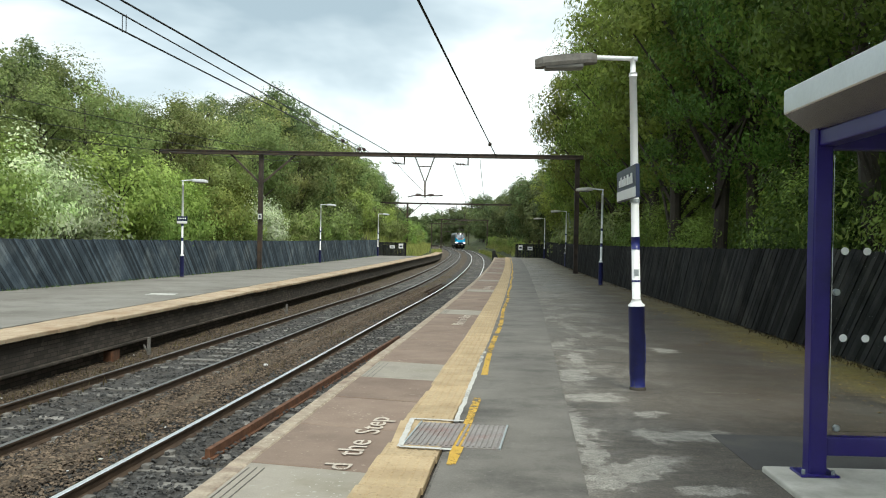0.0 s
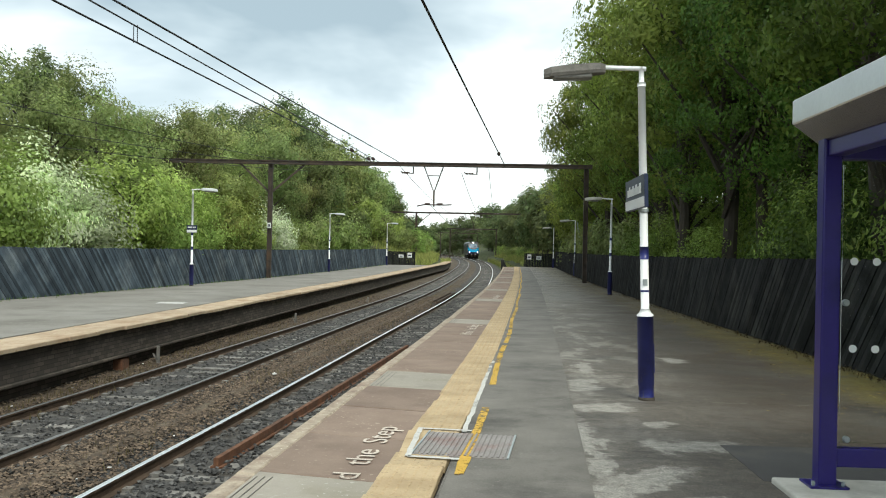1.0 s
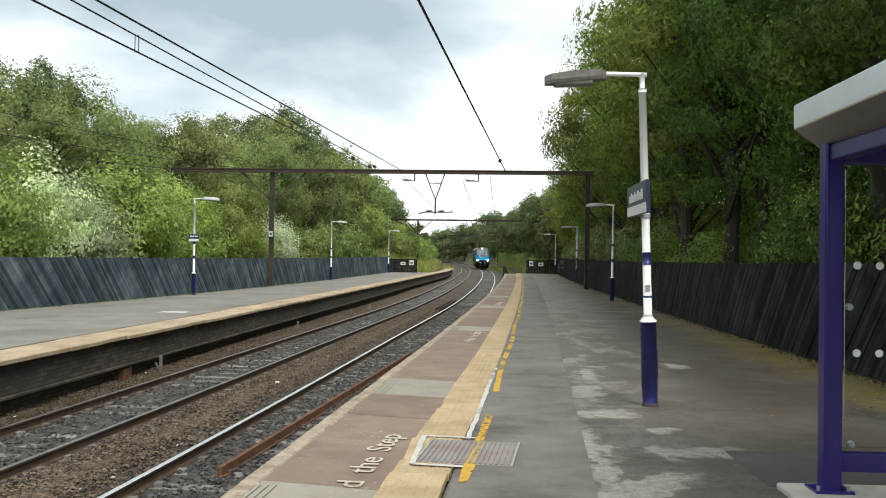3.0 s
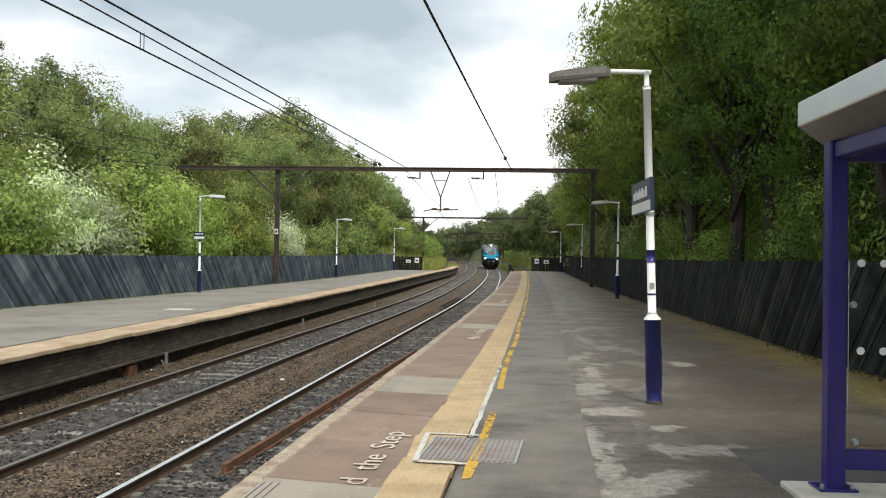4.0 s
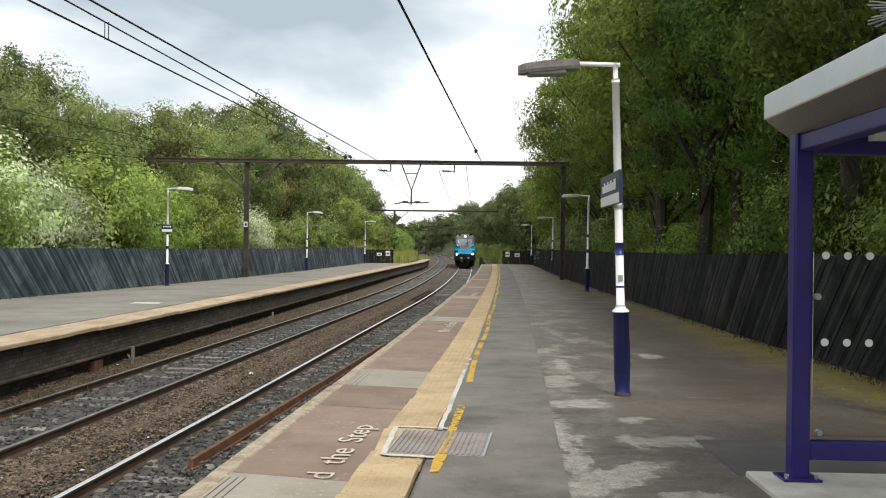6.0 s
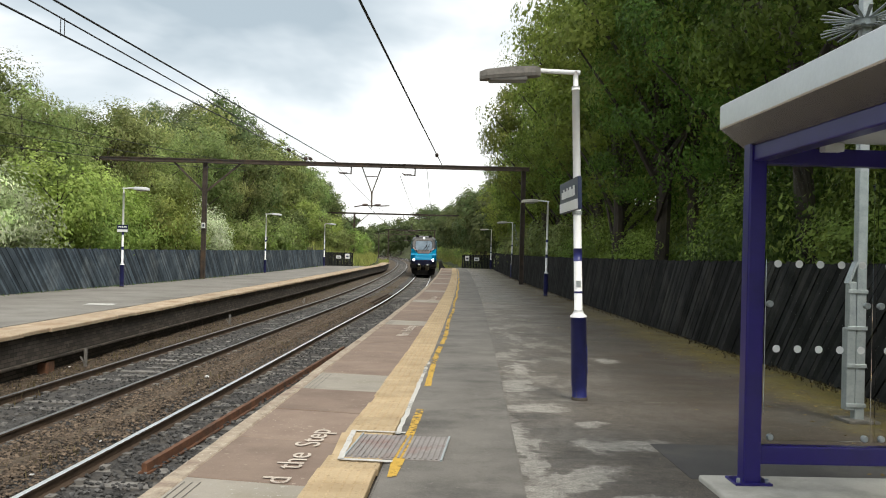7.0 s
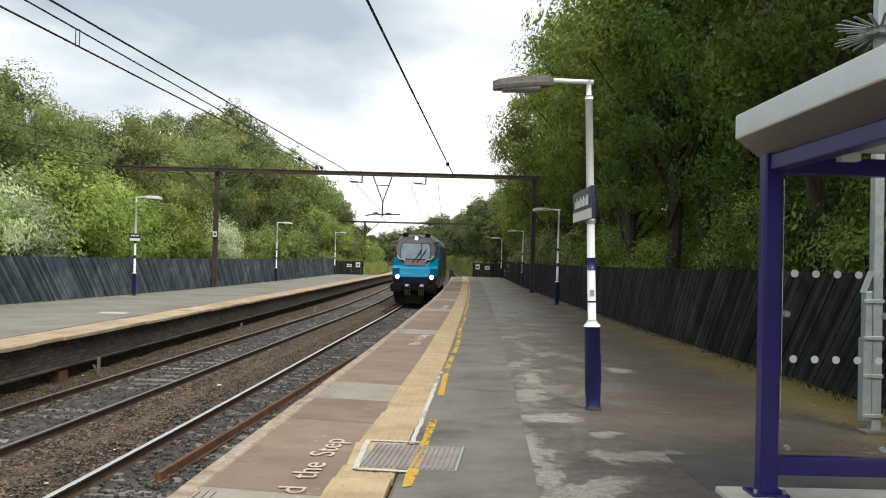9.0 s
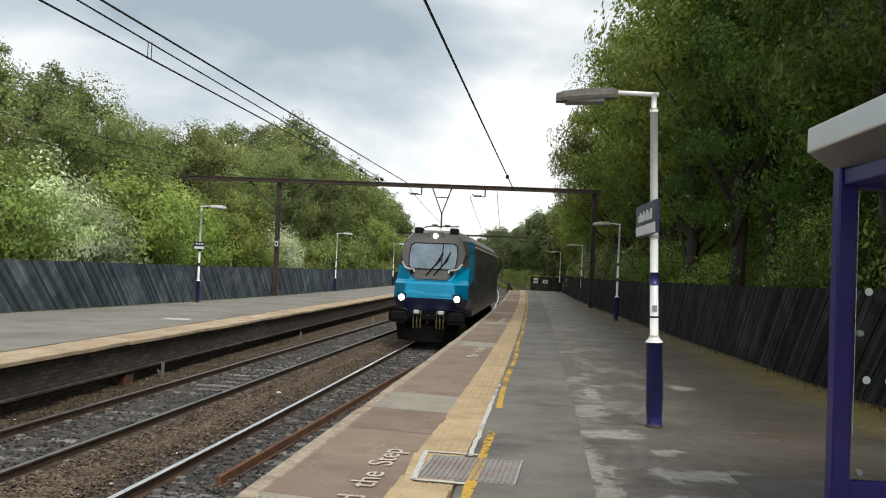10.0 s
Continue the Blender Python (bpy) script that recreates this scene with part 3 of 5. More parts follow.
wall_left = structure("platform_left_wall", sweep(edge_left_x, [(-0.07, -0.175), (-0.07, -0.72), (-0.03, -0.73), (-0.03, -0.77), (-0.24, -0.80), (-0.24, -1.4), (-0.9, -1.4), (-0.9, -0.175)], -10, PL_FAR, 1.0), M_WALL_L, "dark weathered concrete face of the opposite platform", "platform wall")


# ---- lamps along the platforms ----
def lamp_post(label, height, sign, lean=0.0, housing=None):
    """A street-type platform lamp: thick blue foot, slim white tube with a blue band, arm along -x and a lantern."""
    root = tagged(new("platform_lamp"), label, "platform lamp", "platform lamps")
    h = height
    bm = bmesh.new()
    tube(bm, [(0, 0, -0.05), (0, 0, 0.16), (0, 0, 0.165), (0, 0, 0.93)], [0.083, 0.083, 0.089, 0.089], 20)
    part("foot", bm, M_BLUE, root, "scuffed dark blue painted steel base", True)
    bm = bmesh.new()
    tube(bm, [(0, 0, -0.01), (0, 0, 0.02), (0, 0, 0.035)], [0.093, 0.092, 0.086], 20)
    part("base_ring", bm, M_FACE, root, "grimy seal round the foot")
    bm = bmesh.new()
    box(bm, 0.06, 0.0905, -0.03, 0.03, 0.3, 0.62, 0.002)
    part("access_door", bm, M_BLUE, root)
    bm = bmesh.new()
    tube(bm, [(0, 0, 0.93), (0, 0, 0.945), (0, 0, 0.965), (0, 0, 1.01)], [0.093, 0.093, 0.068, 0.046], 20)
    part("collar", bm, M_WHITE, root, smooth=True)
    bm = bmesh.new()
    tube(bm, [(0, 0, 1.0), (0, 0, h - 0.22)], [0.047, 0.042], 16)
    part("tube", bm, M_WHITE, root, "white painted steel tube", True)
    bm = bmesh.new()
    tube(bm, [(0, 0, 1.56), (0, 0, 1.70)], [0.049, 0.049], 16)
    part("band", bm, M_BLUE, root, "dark blue band", True)
    bm = bmesh.new()
    tube(bm, [(0, 0, h - 0.24), (0, 0, h - 0.20)], 0.047, 16)
    tube(bm, [(0, 0, h - 0.21), (0, 0, h - 0.03)], 0.029, 12)
    part("spigot", bm, M_WHITE, root, smooth=True)
    bm = bmesh.new()
    tube(bm, [(0.05, 0, h - 0.045), (-0.47, 0, h - 0.015)], 0.026, 12)
    part("arm", bm, M_WHITE, root, smooth=True)
    bm = bmesh.new()
    tops = [(-0.40, 0.05, 0.055), (-0.46, 0.09, 0.085), (-0.75, 0.115, 0.10), (-1.0, 0.10, 0.085), (-1.08, 0.05, 0.05)]
    rings = []
    for x, w, t in tops:
        z = h - 0.02 - (-x - 0.45) * 0.06
        prof = [(-w, -0.03), (-w * 0.8, t * 0.5), (0, t * 0.7), (w * 0.8, t * 0.5), (w, -0.03), (w * 0.9, -0.065), (-w * 0.9, -0.065)]
        rings.append([bm.verts.new((x, a, z + b)) for a, b in prof])
    for r0, r1 in zip(rings, rings[1:]):
        for j in range(7):
            bm.faces.new((r0[j], r0[(j + 1) % 7], r1[(j + 1) % 7], r1[j]))
    bm.faces.new(rings[0][::-1])
    bm.faces.new(rings[-1])
    bmesh.ops.recalc_face_normals(bm, faces=bm.faces)
    lantern = part("lantern", bm, housing or M_LANTERN, root, "weathered lantern housing")
    bm = bmesh.new()
    box(bm, -0.98, -0.55, -0.085, 0.085, h - 0.145, h - 0.08, 0.02)
    part("lens", bm, M_LENS, lantern)
    if sign == "flag":
        bm = bmesh.new()
        box(bm, -0.10, -0.06, -0.62, 0.58, 2.11, 2.46, 0.004)
        board = part("name_board", bm, M_NAVY, root, "navy and white station name board")
        bm = bmesh.new()
        box(bm, -0.106, -0.1, -0.605, 0.565, 2.12, 2.225)
        part("strip", bm, M_SIGNW, board, "white strip under the name")
        for i, (a, b) in enumerate(((0.07, 0.17), (0.20, 0.27), (0.30, 0.40), (0.43, 0.49), (0.52, 0.58), (0.61, 0.71), (0.74, 0.80), (0.83, 0.92))):
            bm = bmesh.new()
            box(bm, -0.106, -0.1, a - 0.5, b - 0.5, 2.27, 2.38 - 0.03 * (i % 2))
            part("letter_bar", bm, M_SIGNW, board)
        for z in (2.1, 2.4):
            bm = bmesh.new()
            tube(bm, [(0, 0, z - 0.02), (0, 0, z + 0.02)], 0.055, 12)
            part("clamp", bm, M_GALV, root)
    elif sign:
        bm = bmesh.new()
        box(bm, -0.22, 0.24, -0.09, -0.06, 2.3, 2.62, 0.004)
        board = part("name_board", bm, M_NAVY, root, "small navy and white station name board")
        bm = bmesh.new()
        box(bm, -0.21, 0.23, -0.096, -0.092, 2.31, 2.42)
        part("strip", bm, M_SIGNW, board)
        for a in (-0.16, -0.09, -0.02, 0.06, 0.13):
            bm = bmesh.new()
            box(bm, a, a + 0.05, -0.096, -0.092, 2.5, 2.56)
            part("letter_bar", bm, M_SIGNW, board)
    bm = bmesh.new()
    tube(bm, [(0, 0, 2.2), (0, 0, 2.3)] if sign != "flag" else [(0, 0, 1.2), (0, 0, 1.22)], 0.05, 12)
    part("ring", bm, M_BLUE, root)
    root.matrix_basis = pose(0, 0, 0, 0, lean, 0)
    return root


near_lamp = lamp_post("white platform lamp on a blue foot with a station name board", 3.72, "flag")
bm = bmesh.new()
box(bm, -0.028, 0.022, -0.0505, -0.0465, 1.27, 1.34)
part("sticker", bm, M_GALV, near_lamp, "small grey sticker")
near_lamp.matrix_basis = pose(2.215, 10.27, 0, 0, -2.0, 0)
right_lamp = lamp_post("white platform lamp with blue foot and bands beside the fence", 3.9, "", 0.0, M_CONC)
right_lamp.matrix_basis = pose(5.42, 35.5, rise(35.5), 0, 0.3, 0)
copy_thing(right_lamp, pose(6.63, 60.9, rise(60.9), 0, 0, 0))
copy_thing(right_lamp, pose(7.0, 84.5, rise(86.5), 0, 0, 0))
left_lamp = lamp_post("white platform lamp with blue foot and a small name board", 4.2, "small", 0.0, M_CEIL)
left_lamp.matrix_basis = pose(-12.25, 37.2, -0.1 + rise(37.2), 0, 0.3, 180)
for ob in left_lamp.children:
    if ob.name.startswith(("name_board",)):
        ob.matrix_basis = pose(0, 0, 0, 0, 0, 180)
plain_lamp = lamp_post("white platform lamp with blue foot and bands on the opposite platform", 4.2, "", 0.0, M_CEIL)
bm = bmesh.new()
box(bm, -0.1, 0.1, -0.075, -0.055, 2.25, 2.55, 0.004)
part("plate", bm, M_NAVY, plain_lamp, "small dark plate")
plain_lamp.matrix_basis = pose(-10.76, 61.8, -0.1 + rise(61.8), 0, 0, 180)
copy_thing(plain_lamp, pose(-9.35, 85.6, -0.1 + rise(85.6), 0, 0, 180))
bm = bmesh.new()
tube(bm, [(7.25, 65.5, rise(65) + 3.9), (7.45, 65.5, rise(65) + 2.6), (7.75, 65.5, rise(65) - 0.3)], [0.05, 0.06, 0.07], 8)
tagged(finish("leaning_pole", bm, M_GALV), "pale thin pole leaning behind the platform fence", "pole")


# ---- waiting shelter ----
def build_shelter():
    root = tagged(new("waiting_shelter"), "blue steel waiting shelter with glass panels and a silver roof", "shelter")
    X0, Y1, Y0, X1 = 2.757, 6.67, 2.9, 4.55
    for x, y in ((X0, Y1), (X0, Y0), (X1, Y1), (X1, Y0)):
        bm = bmesh.new()
        box(bm, x - 0.062, x + 0.062, y - 0.062, y + 0.062, 0.045, 2.46, 0.012)
        post = part("post", bm, M_SHELTER, root)
        bm = bmesh.new()
        box(bm, x - 0.13, x + 0.13, y - 0.11, y + 0.11, 0.04, 0.056, 0.004)
        part("foot_plate", bm, M_SHELTER, post)
        for sx in (-0.1, 0.1):
            bm = bmesh.new()
            tube(bm, [(x + sx, y - 0.07, 0.05), (x + sx, y - 0.07, 0.085)], 0.014, 6)
            part("bolt", bm, M_GALV, post)
    bm = bmesh.new()
    box(bm, X0 - 0.04, X0 + 0.075, Y0 + 0.065, Y1 - 0.065, 2.30, 2.41, 0.01)
    part("front_beam", bm, M_SHELTER, root)
    bm = bmesh.new()
    box(bm, X0 + 0.065, X1 - 0.065, Y1 - 0.05, Y1 + 0.05, 2.28, 2.40, 0.01)
    part("end_beam", bm, M_SHELTER, root)
    bm = bmesh.new()
    box(bm, X0 + 0.065, X1 - 0.065, Y1 - 0.04, Y1 + 0.04, 0.175, 0.305, 0.01)
    part("bottom_rail", bm, M_SHELTER, root)
    # roof with a folded metal edge
    bm = bmesh.new()
    prof = [(2.545, 2.71), (2.535, 2.70), (2.535, 2.545), (2.542, 2.535), (2.715, 2.405), (2.715, 2.46), (4.85, 2.46), (4.85, 2.77), (2.70, 2.77)]
    ends = []
    for y in (2.6, 6.78):
        ends.append([bm.verts.new((x, y, z)) for x, z in prof])
    n = len(prof)
    for j in range(n):
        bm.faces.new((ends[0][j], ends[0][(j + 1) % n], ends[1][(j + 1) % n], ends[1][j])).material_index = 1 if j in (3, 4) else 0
    bm.faces.new(ends[0][::-1])
    bm.faces.new(ends[1])
    bmesh.ops.recalc_face_normals(bm, faces=bm.faces)
    roof = part("roof", bm, [M_ALU, M_FOLD_SHADE], root, "brushed silver metal roof edge")
    bm = bmesh.new()
    box(bm, 2.5315, 2.5345, 4.40, 4.415, 2.545, 2.70)
    part("seam", bm, M_LANTERN, roof)
    bm = bmesh.new()
    box(bm, 2.72, 4.8, 2.65, 6.60, 2.44, 2.456)
    part("lining", bm, M_CEIL, roof, "pale grey roof lining")
    bm = bmesh.new()
    box(bm, 3.18, 3.32, 6.52, 6.61, 2.37, 2.43, 0.008)
    part("lamp_box", bm, M_CEIL, root)
    # end wall: two panes with rows of dots
    for x0, x1 in ((2.85, 3.615), (3.645, 4.45)):
        bm = bmesh.new()
        box(bm, x0, x1, Y1 - 0.006, Y1 + 0.006, 0.34, 2.25)
        pane = part("pane", bm, M_SCREEN, root, "clear glass pane with manifestation dots")
        pane.visible_shadow = False
        for z in (1.585, 0.985):
            x = x0 + 0.08
            while x < x1 - 0.03:
                bm = bmesh.new()
                tube(bm, [(x, Y1 - 0.010, z), (x, Y1 - 0.0065, z)], 0.027, 14)
                part("dot", bm, M_DOT, pane)
                x += 0.151
        for z, xs in ((1.3, (x0 + 0.0, x1 - 0.07)), (0.36, (x0 + 0.02, x1 - 0.07))):
            for x in xs:
                bm = bmesh.new()
                tube(bm, [(x + 0.03, Y1 - 0.018, z), (x + 0.03, Y1 - 0.012, z), (x + 0.03, Y1 + 0.012, z), (x + 0.03, Y1 + 0.018, z)], [0.018, 0.024, 0.024, 0.018], 12)
                part("clamp", bm, M_GALV, root)
    # back wall
    bm = bmesh.new()
    box(bm, X1 - 0.006, X1 + 0.006, Y0 + 0.1, Y1 - 0.1, 0.34, 2.25)
    back = part("back_pane", bm, M_SCREEN, root)
    back.visible_shadow = False
    bm = bmesh.new()
    box(bm, X1 - 0.04, X1 + 0.04, Y0 + 0.065, Y1 - 0.065, 0.175, 0.305, 0.01)
    part("bottom_rail", bm, M_SHELTER, root)
    bm = bmesh.new()
    box(bm, X1 - 0.05, X1 + 0.05, Y0 + 0.065, Y1 - 0.065, 2.28, 2.40, 0.01)
    part("back_beam", bm, M_SHELTER, root)


build_shelter()
bm = bmesh.new()
box(bm, 2.46, 5.0, 2.4, 6.86, -0.1, 0.04, 0.015)
tagged(finish("shelter_base", bm, M_CONC), "pale concrete slab under the waiting shelter", "concrete slab")
bm = bmesh.new()
box(bm, 2.42, 5.2, 6.88, 8.04, -0.04, 0.003)
tagged(finish("asphalt_patch", bm, surface("asphalt_patch", (0.048, 0.046, 0.046), (0.080, 0.076, 0.074), 1.2, 0.8, 70, 0.5, dist=0.004, c3=(0.10, 0.09, 0.075), scale3=1.6)), "dark newer asphalt patch beside the shelter base", "asphalt patch", kind="structure")


def build_camera_mast():
    root = tagged(new("service_mast"), "galvanised tilting mast with spiked collar behind the shelter", "mast")
    bm = bmesh.new()
    box(bm, -0.05, 0.05, -0.05, 0.05, 0, 6.2, 0.01)
    part("column", bm, M_GALV, root)
    bm = bmesh.new()
    box(bm, -0.16, 0.16, -0.16, 0.16, 0, 0.03, 0.004)
    part("base_plate", bm, M_LANTERN, root)
    bm = bmesh.new()
    box(bm, -0.145, -0.055, -0.055, 0.055, 0.12, 0.95, 0.008)
    box(bm, -0.125, -0.055, -0.05, 0.05, 0.95, 1.42, 0.008)
    part("hinge_box", bm, M_GALV, root)
    for z in (0.15, 0.55, 0.93, 1.3):
        bm = bmesh.new()
        box(bm, -0.15, 0.056, -0.068, -0.056, z, z + 0.04, 0.004)
        part("hinge_strap", bm, M_GALV, root)
    bm = bmesh.new()
    bar(bm, (-0.13, 0, 1.40), (-0.05, 0, 1.62), 0.10, 0.02)
    part("hinge_plate", bm, M_GALV, root)
    bm = bmesh.new()
    tube(bm, [(0, 0, 4.0), (0, 0, 4.12)], 0.1, 12)
    collar = part("collar", bm, M_GALV, root)
    for ring, z, tilt in ((0, 4.02, -0.06), (1, 4.09, 0.05)):
        for i in range(18):
            a = 2 * math.pi * (i + 0.5 * ring) / 18
            d = Vector((math.cos(a), math.sin(a), 0))
            bm = bmesh.new()
            bar(bm, Vector((0, 0, z)) + d * 0.09, Vector((0, 0, z + tilt)) + d * 0.42, 0.035, 0.008)
            part("spike", bm, M_GALV, collar)
    root.matrix_basis = pose(4.87, 9.3, 0)


build_camera_mast()


# ---- overhead line ----
def gantry(y, z_beam, x_left, x_mast_l, x_mast_r, z_l, z_r, detailed):
    root = tagged(new("overhead_gantry"), "dark rusty steel portal carrying the overhead wires", "gantry", "overhead line gantries")
    for x, z in ((x_mast_l, z_l), (x_mast_r, z_r)):
        bm = bmesh.new()
        for s in (-1, 1):
            box(bm, x + s * 0.11 - 0.012, x + s * 0.11 + 0.012, y - 0.11, y + 0.11, z - 0.3, z_beam - 0.08)
        box(bm, x - 0.1, x + 0.1, y - 0.008, y + 0.008, z - 0.3, z_beam - 0.08)
        mast = part("mast", bm, M_MAST, root)
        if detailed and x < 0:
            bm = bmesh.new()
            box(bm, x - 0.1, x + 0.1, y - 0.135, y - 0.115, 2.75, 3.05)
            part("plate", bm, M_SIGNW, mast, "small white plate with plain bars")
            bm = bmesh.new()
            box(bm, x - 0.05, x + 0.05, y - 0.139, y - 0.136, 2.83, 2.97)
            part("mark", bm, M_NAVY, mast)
    bm = bmesh.new()
    for s in (-0.16, 0.16):
        for zz in (-0.08, 0.08):
            bar(bm, (x_left, y + s, z_beam + zz), (x_mast_r + 0.3, y + s, z_beam + zz), 0.10, 0.05)
        bar(bm, (x_left, y + s, z_beam), (x_mast_r + 0.3, y + s, z_beam), 0.014, 0.15)
    x = x_left
    while x < x_mast_r:
        bar(bm, (x, y - 0.16, z_beam - 0.09), (x, y + 0.16, z_beam - 0.09), 0.06, 0.02)
        x += 1.5
    part("beam", bm, M_MAST, root)
    for dx in (-1.75, 1.95):
        bm = bmesh.new()
        bar(bm, (x_mast_l, y, z_beam - 1.75), (x_mast_l + dx, y, z_beam - 0.08), 0.08, 0.10)
        part("brace", bm, M_MAST, root)
    xm = (track_x(y) + far_x(y)) / 2 - 0.15
    for dx, dz2 in ((-0.62, 0), (0.45, 0)):
        bm = bmesh.new()
        bar(bm, (xm + dx, y, z_beam - 0.1), (xm - 0.05, y, z_beam - 1.55), 0.06, 0.06)
        part("hanger", bm, M_MAST, root)
    bm = bmesh.new()
    bar(bm, (xm - 0.4, y, z_beam - 0.62), (xm + 0.25, y, z_beam - 0.62), 0.05, 0.05)
    bar(bm, (xm - 0.05, y, z_beam - 1.5), (xm - 0.05, y, z_beam - 2.35), 0.09, 0.09)
    part("drop_post", bm, M_MAST, root)
    bm = bmesh.new()
    tube(bm, [(xm - 1.0, y, z_beam - 2.33), (xm - 0.6, y, z_beam - 2.24), (xm + 0.6, y, z_beam - 2.24), (xm + 0.95, y, z_beam - 2.21)], 0.035, 8)
    tube(bm, [(xm - 0.55, y, z_beam - 2.2), (xm - 0.25, y, z_beam - 2.2)], 0.07, 8)
    tube(bm, [(xm + 0.15, y, z_beam - 2.2), (xm + 0.45, y, z_beam - 2.2)], 0.07, 8)
    part("registration_arm", bm, M_INSUL, root)
    for xh in (far_x(y) + 0.25, track_x(y) + 0.55):
        bm = bmesh.new()
        bar(bm, (xh, y, z_beam - 0.1), (xh, y, z_beam - 0.52), 0.07, 0.07)
        bar(bm, (xh + 0.03, y, z_beam - 0.5), (xh - 0.2, y, z_beam - 0.5), 0.05, 0.05)
        hook = part("hook", bm, M_MAST, root)
        bm = bmesh.new()
        for i in range(5):
            a = xh - 0.2 - i * 0.09
            tube(bm, [(a, y, z_beam - 0.47), (a - 0.045, y, z_beam - 0.47), (a - 0.085, y, z_beam - 0.47)], [0.03, 0.075, 0.03], 10)
        tube(bm, [(xh - 0.62, y, z_beam - 0.47), (xh - 0.72, y, z_beam - 0.38)], 0.03, 6)
        part("insulator", bm, M_INSUL, hook)
    return root


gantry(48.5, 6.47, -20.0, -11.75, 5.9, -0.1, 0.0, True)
gantry(118.0, 6.98, -12.8, -9.1, 8.5, 0.2, 0.4, False)
gantry(186.0, 6.75, -8.0, -7.2, 2.7, -0.1, -0.1, False)
gantry(250.0, 7.3, -13.5, -12.6, -1.8, 0.2, 0.2, False)


def wire(p, q, r, sag=0.0, label="thin dark overhead line wire above the tracks"):
    p, q = Vector(p), Vector(q)
    pts = []
    for i in range(17):
        s = i / 16
        v = p.lerp(q, s)
        v.z -= sag * 4 * s * (1 - s)
        pts.append(v)
    bm = bmesh.new()
    tube(bm, pts, r, 6)
    return tagged(finish("overhead_wire", bm, M_WIRE), label, "wire", "overhead wires")


def onward(p, q, k):
    p, q = Vector(p), Vector(q)
    return p + (q - p) * k


# wires of the farther track, a bundle of three, and of the nearer track
wire(onward((-6.12, 16, 5.88), (-4.54, 48.5, 6.60), -0.6), (-4.54, 48.5, 6.60), 0.020)
wire(onward((-7.21, 16, 5.87), (-5.75, 48.5, 6.45), -0.6), (-5.75, 48.5, 6.45), 0.020)
wire(onward((-6.58, 16, 5.88), (-5.6, 48.5, 6.55), -0.6), (-5.6, 48.5, 6.55), 0.016)
wire(onward((-0.73, 16, 5.92), (1.4, 48.5, 6.47), -0.6), (1.4, 48.5, 6.47), 0.026)
for x0, x1, y0, y1, z0, z1 in ((-4.5, -4.0, 48.5, 118, 6.4, 6.9), (-1.0, -0.2, 48.5, 118, 6.0, 6.5), (-2.8, -2.3, 48.5, 118, 4.3, 4.9), (0.5, 1.6, 48.5, 118, 6.3, 6.9),
                               (-4.0, -5.6, 118, 186, 6.9, 6.6), (-0.2, -1.9, 118, 186, 6.5, 6.4)):
    wire((x0, y0, z0), (x1, y1, z1), 0.016, 0.5)
for za, zb in ((6.9, 6.35), (5.9, 6.2), (5.2, 6.0)):
    wire((-19.5, 24.0, za), (-9.5, 48.5, zb), 0.014, 0.2)
for x, y, z in ((-5.72, 44.6, 6.35), (-5.62, 45.6, 6.46), (-5.95, 40.5, 6.30), (0.95, 41.6, 6.36)):
    bm = bmesh.new()
    for i in range(4):
        tube(bm, [(x, y + i * 0.11, z), (x, y + i * 0.11 + 0.05, z), (x, y + i * 0.11 + 0.1, z)], [0.03, 0.085, 0.03], 10)
    tagged(finish("wire_insulator", bm, M_INSUL), "brown ribbed insulator strung on an overhead wire", "insulator", "wire insulators")
bm = bmesh.new()
for s in (-0.035, 0.035):
    bar(bm, (-6.06 + s, 16.0, 5.30), (-6.06 + s, 16.0, 5.62), 0.012, 0.012)
tagged(finish("wire_dropper", bm, M_WIRE), "short twin dropper between two overhead wires", "dropper")


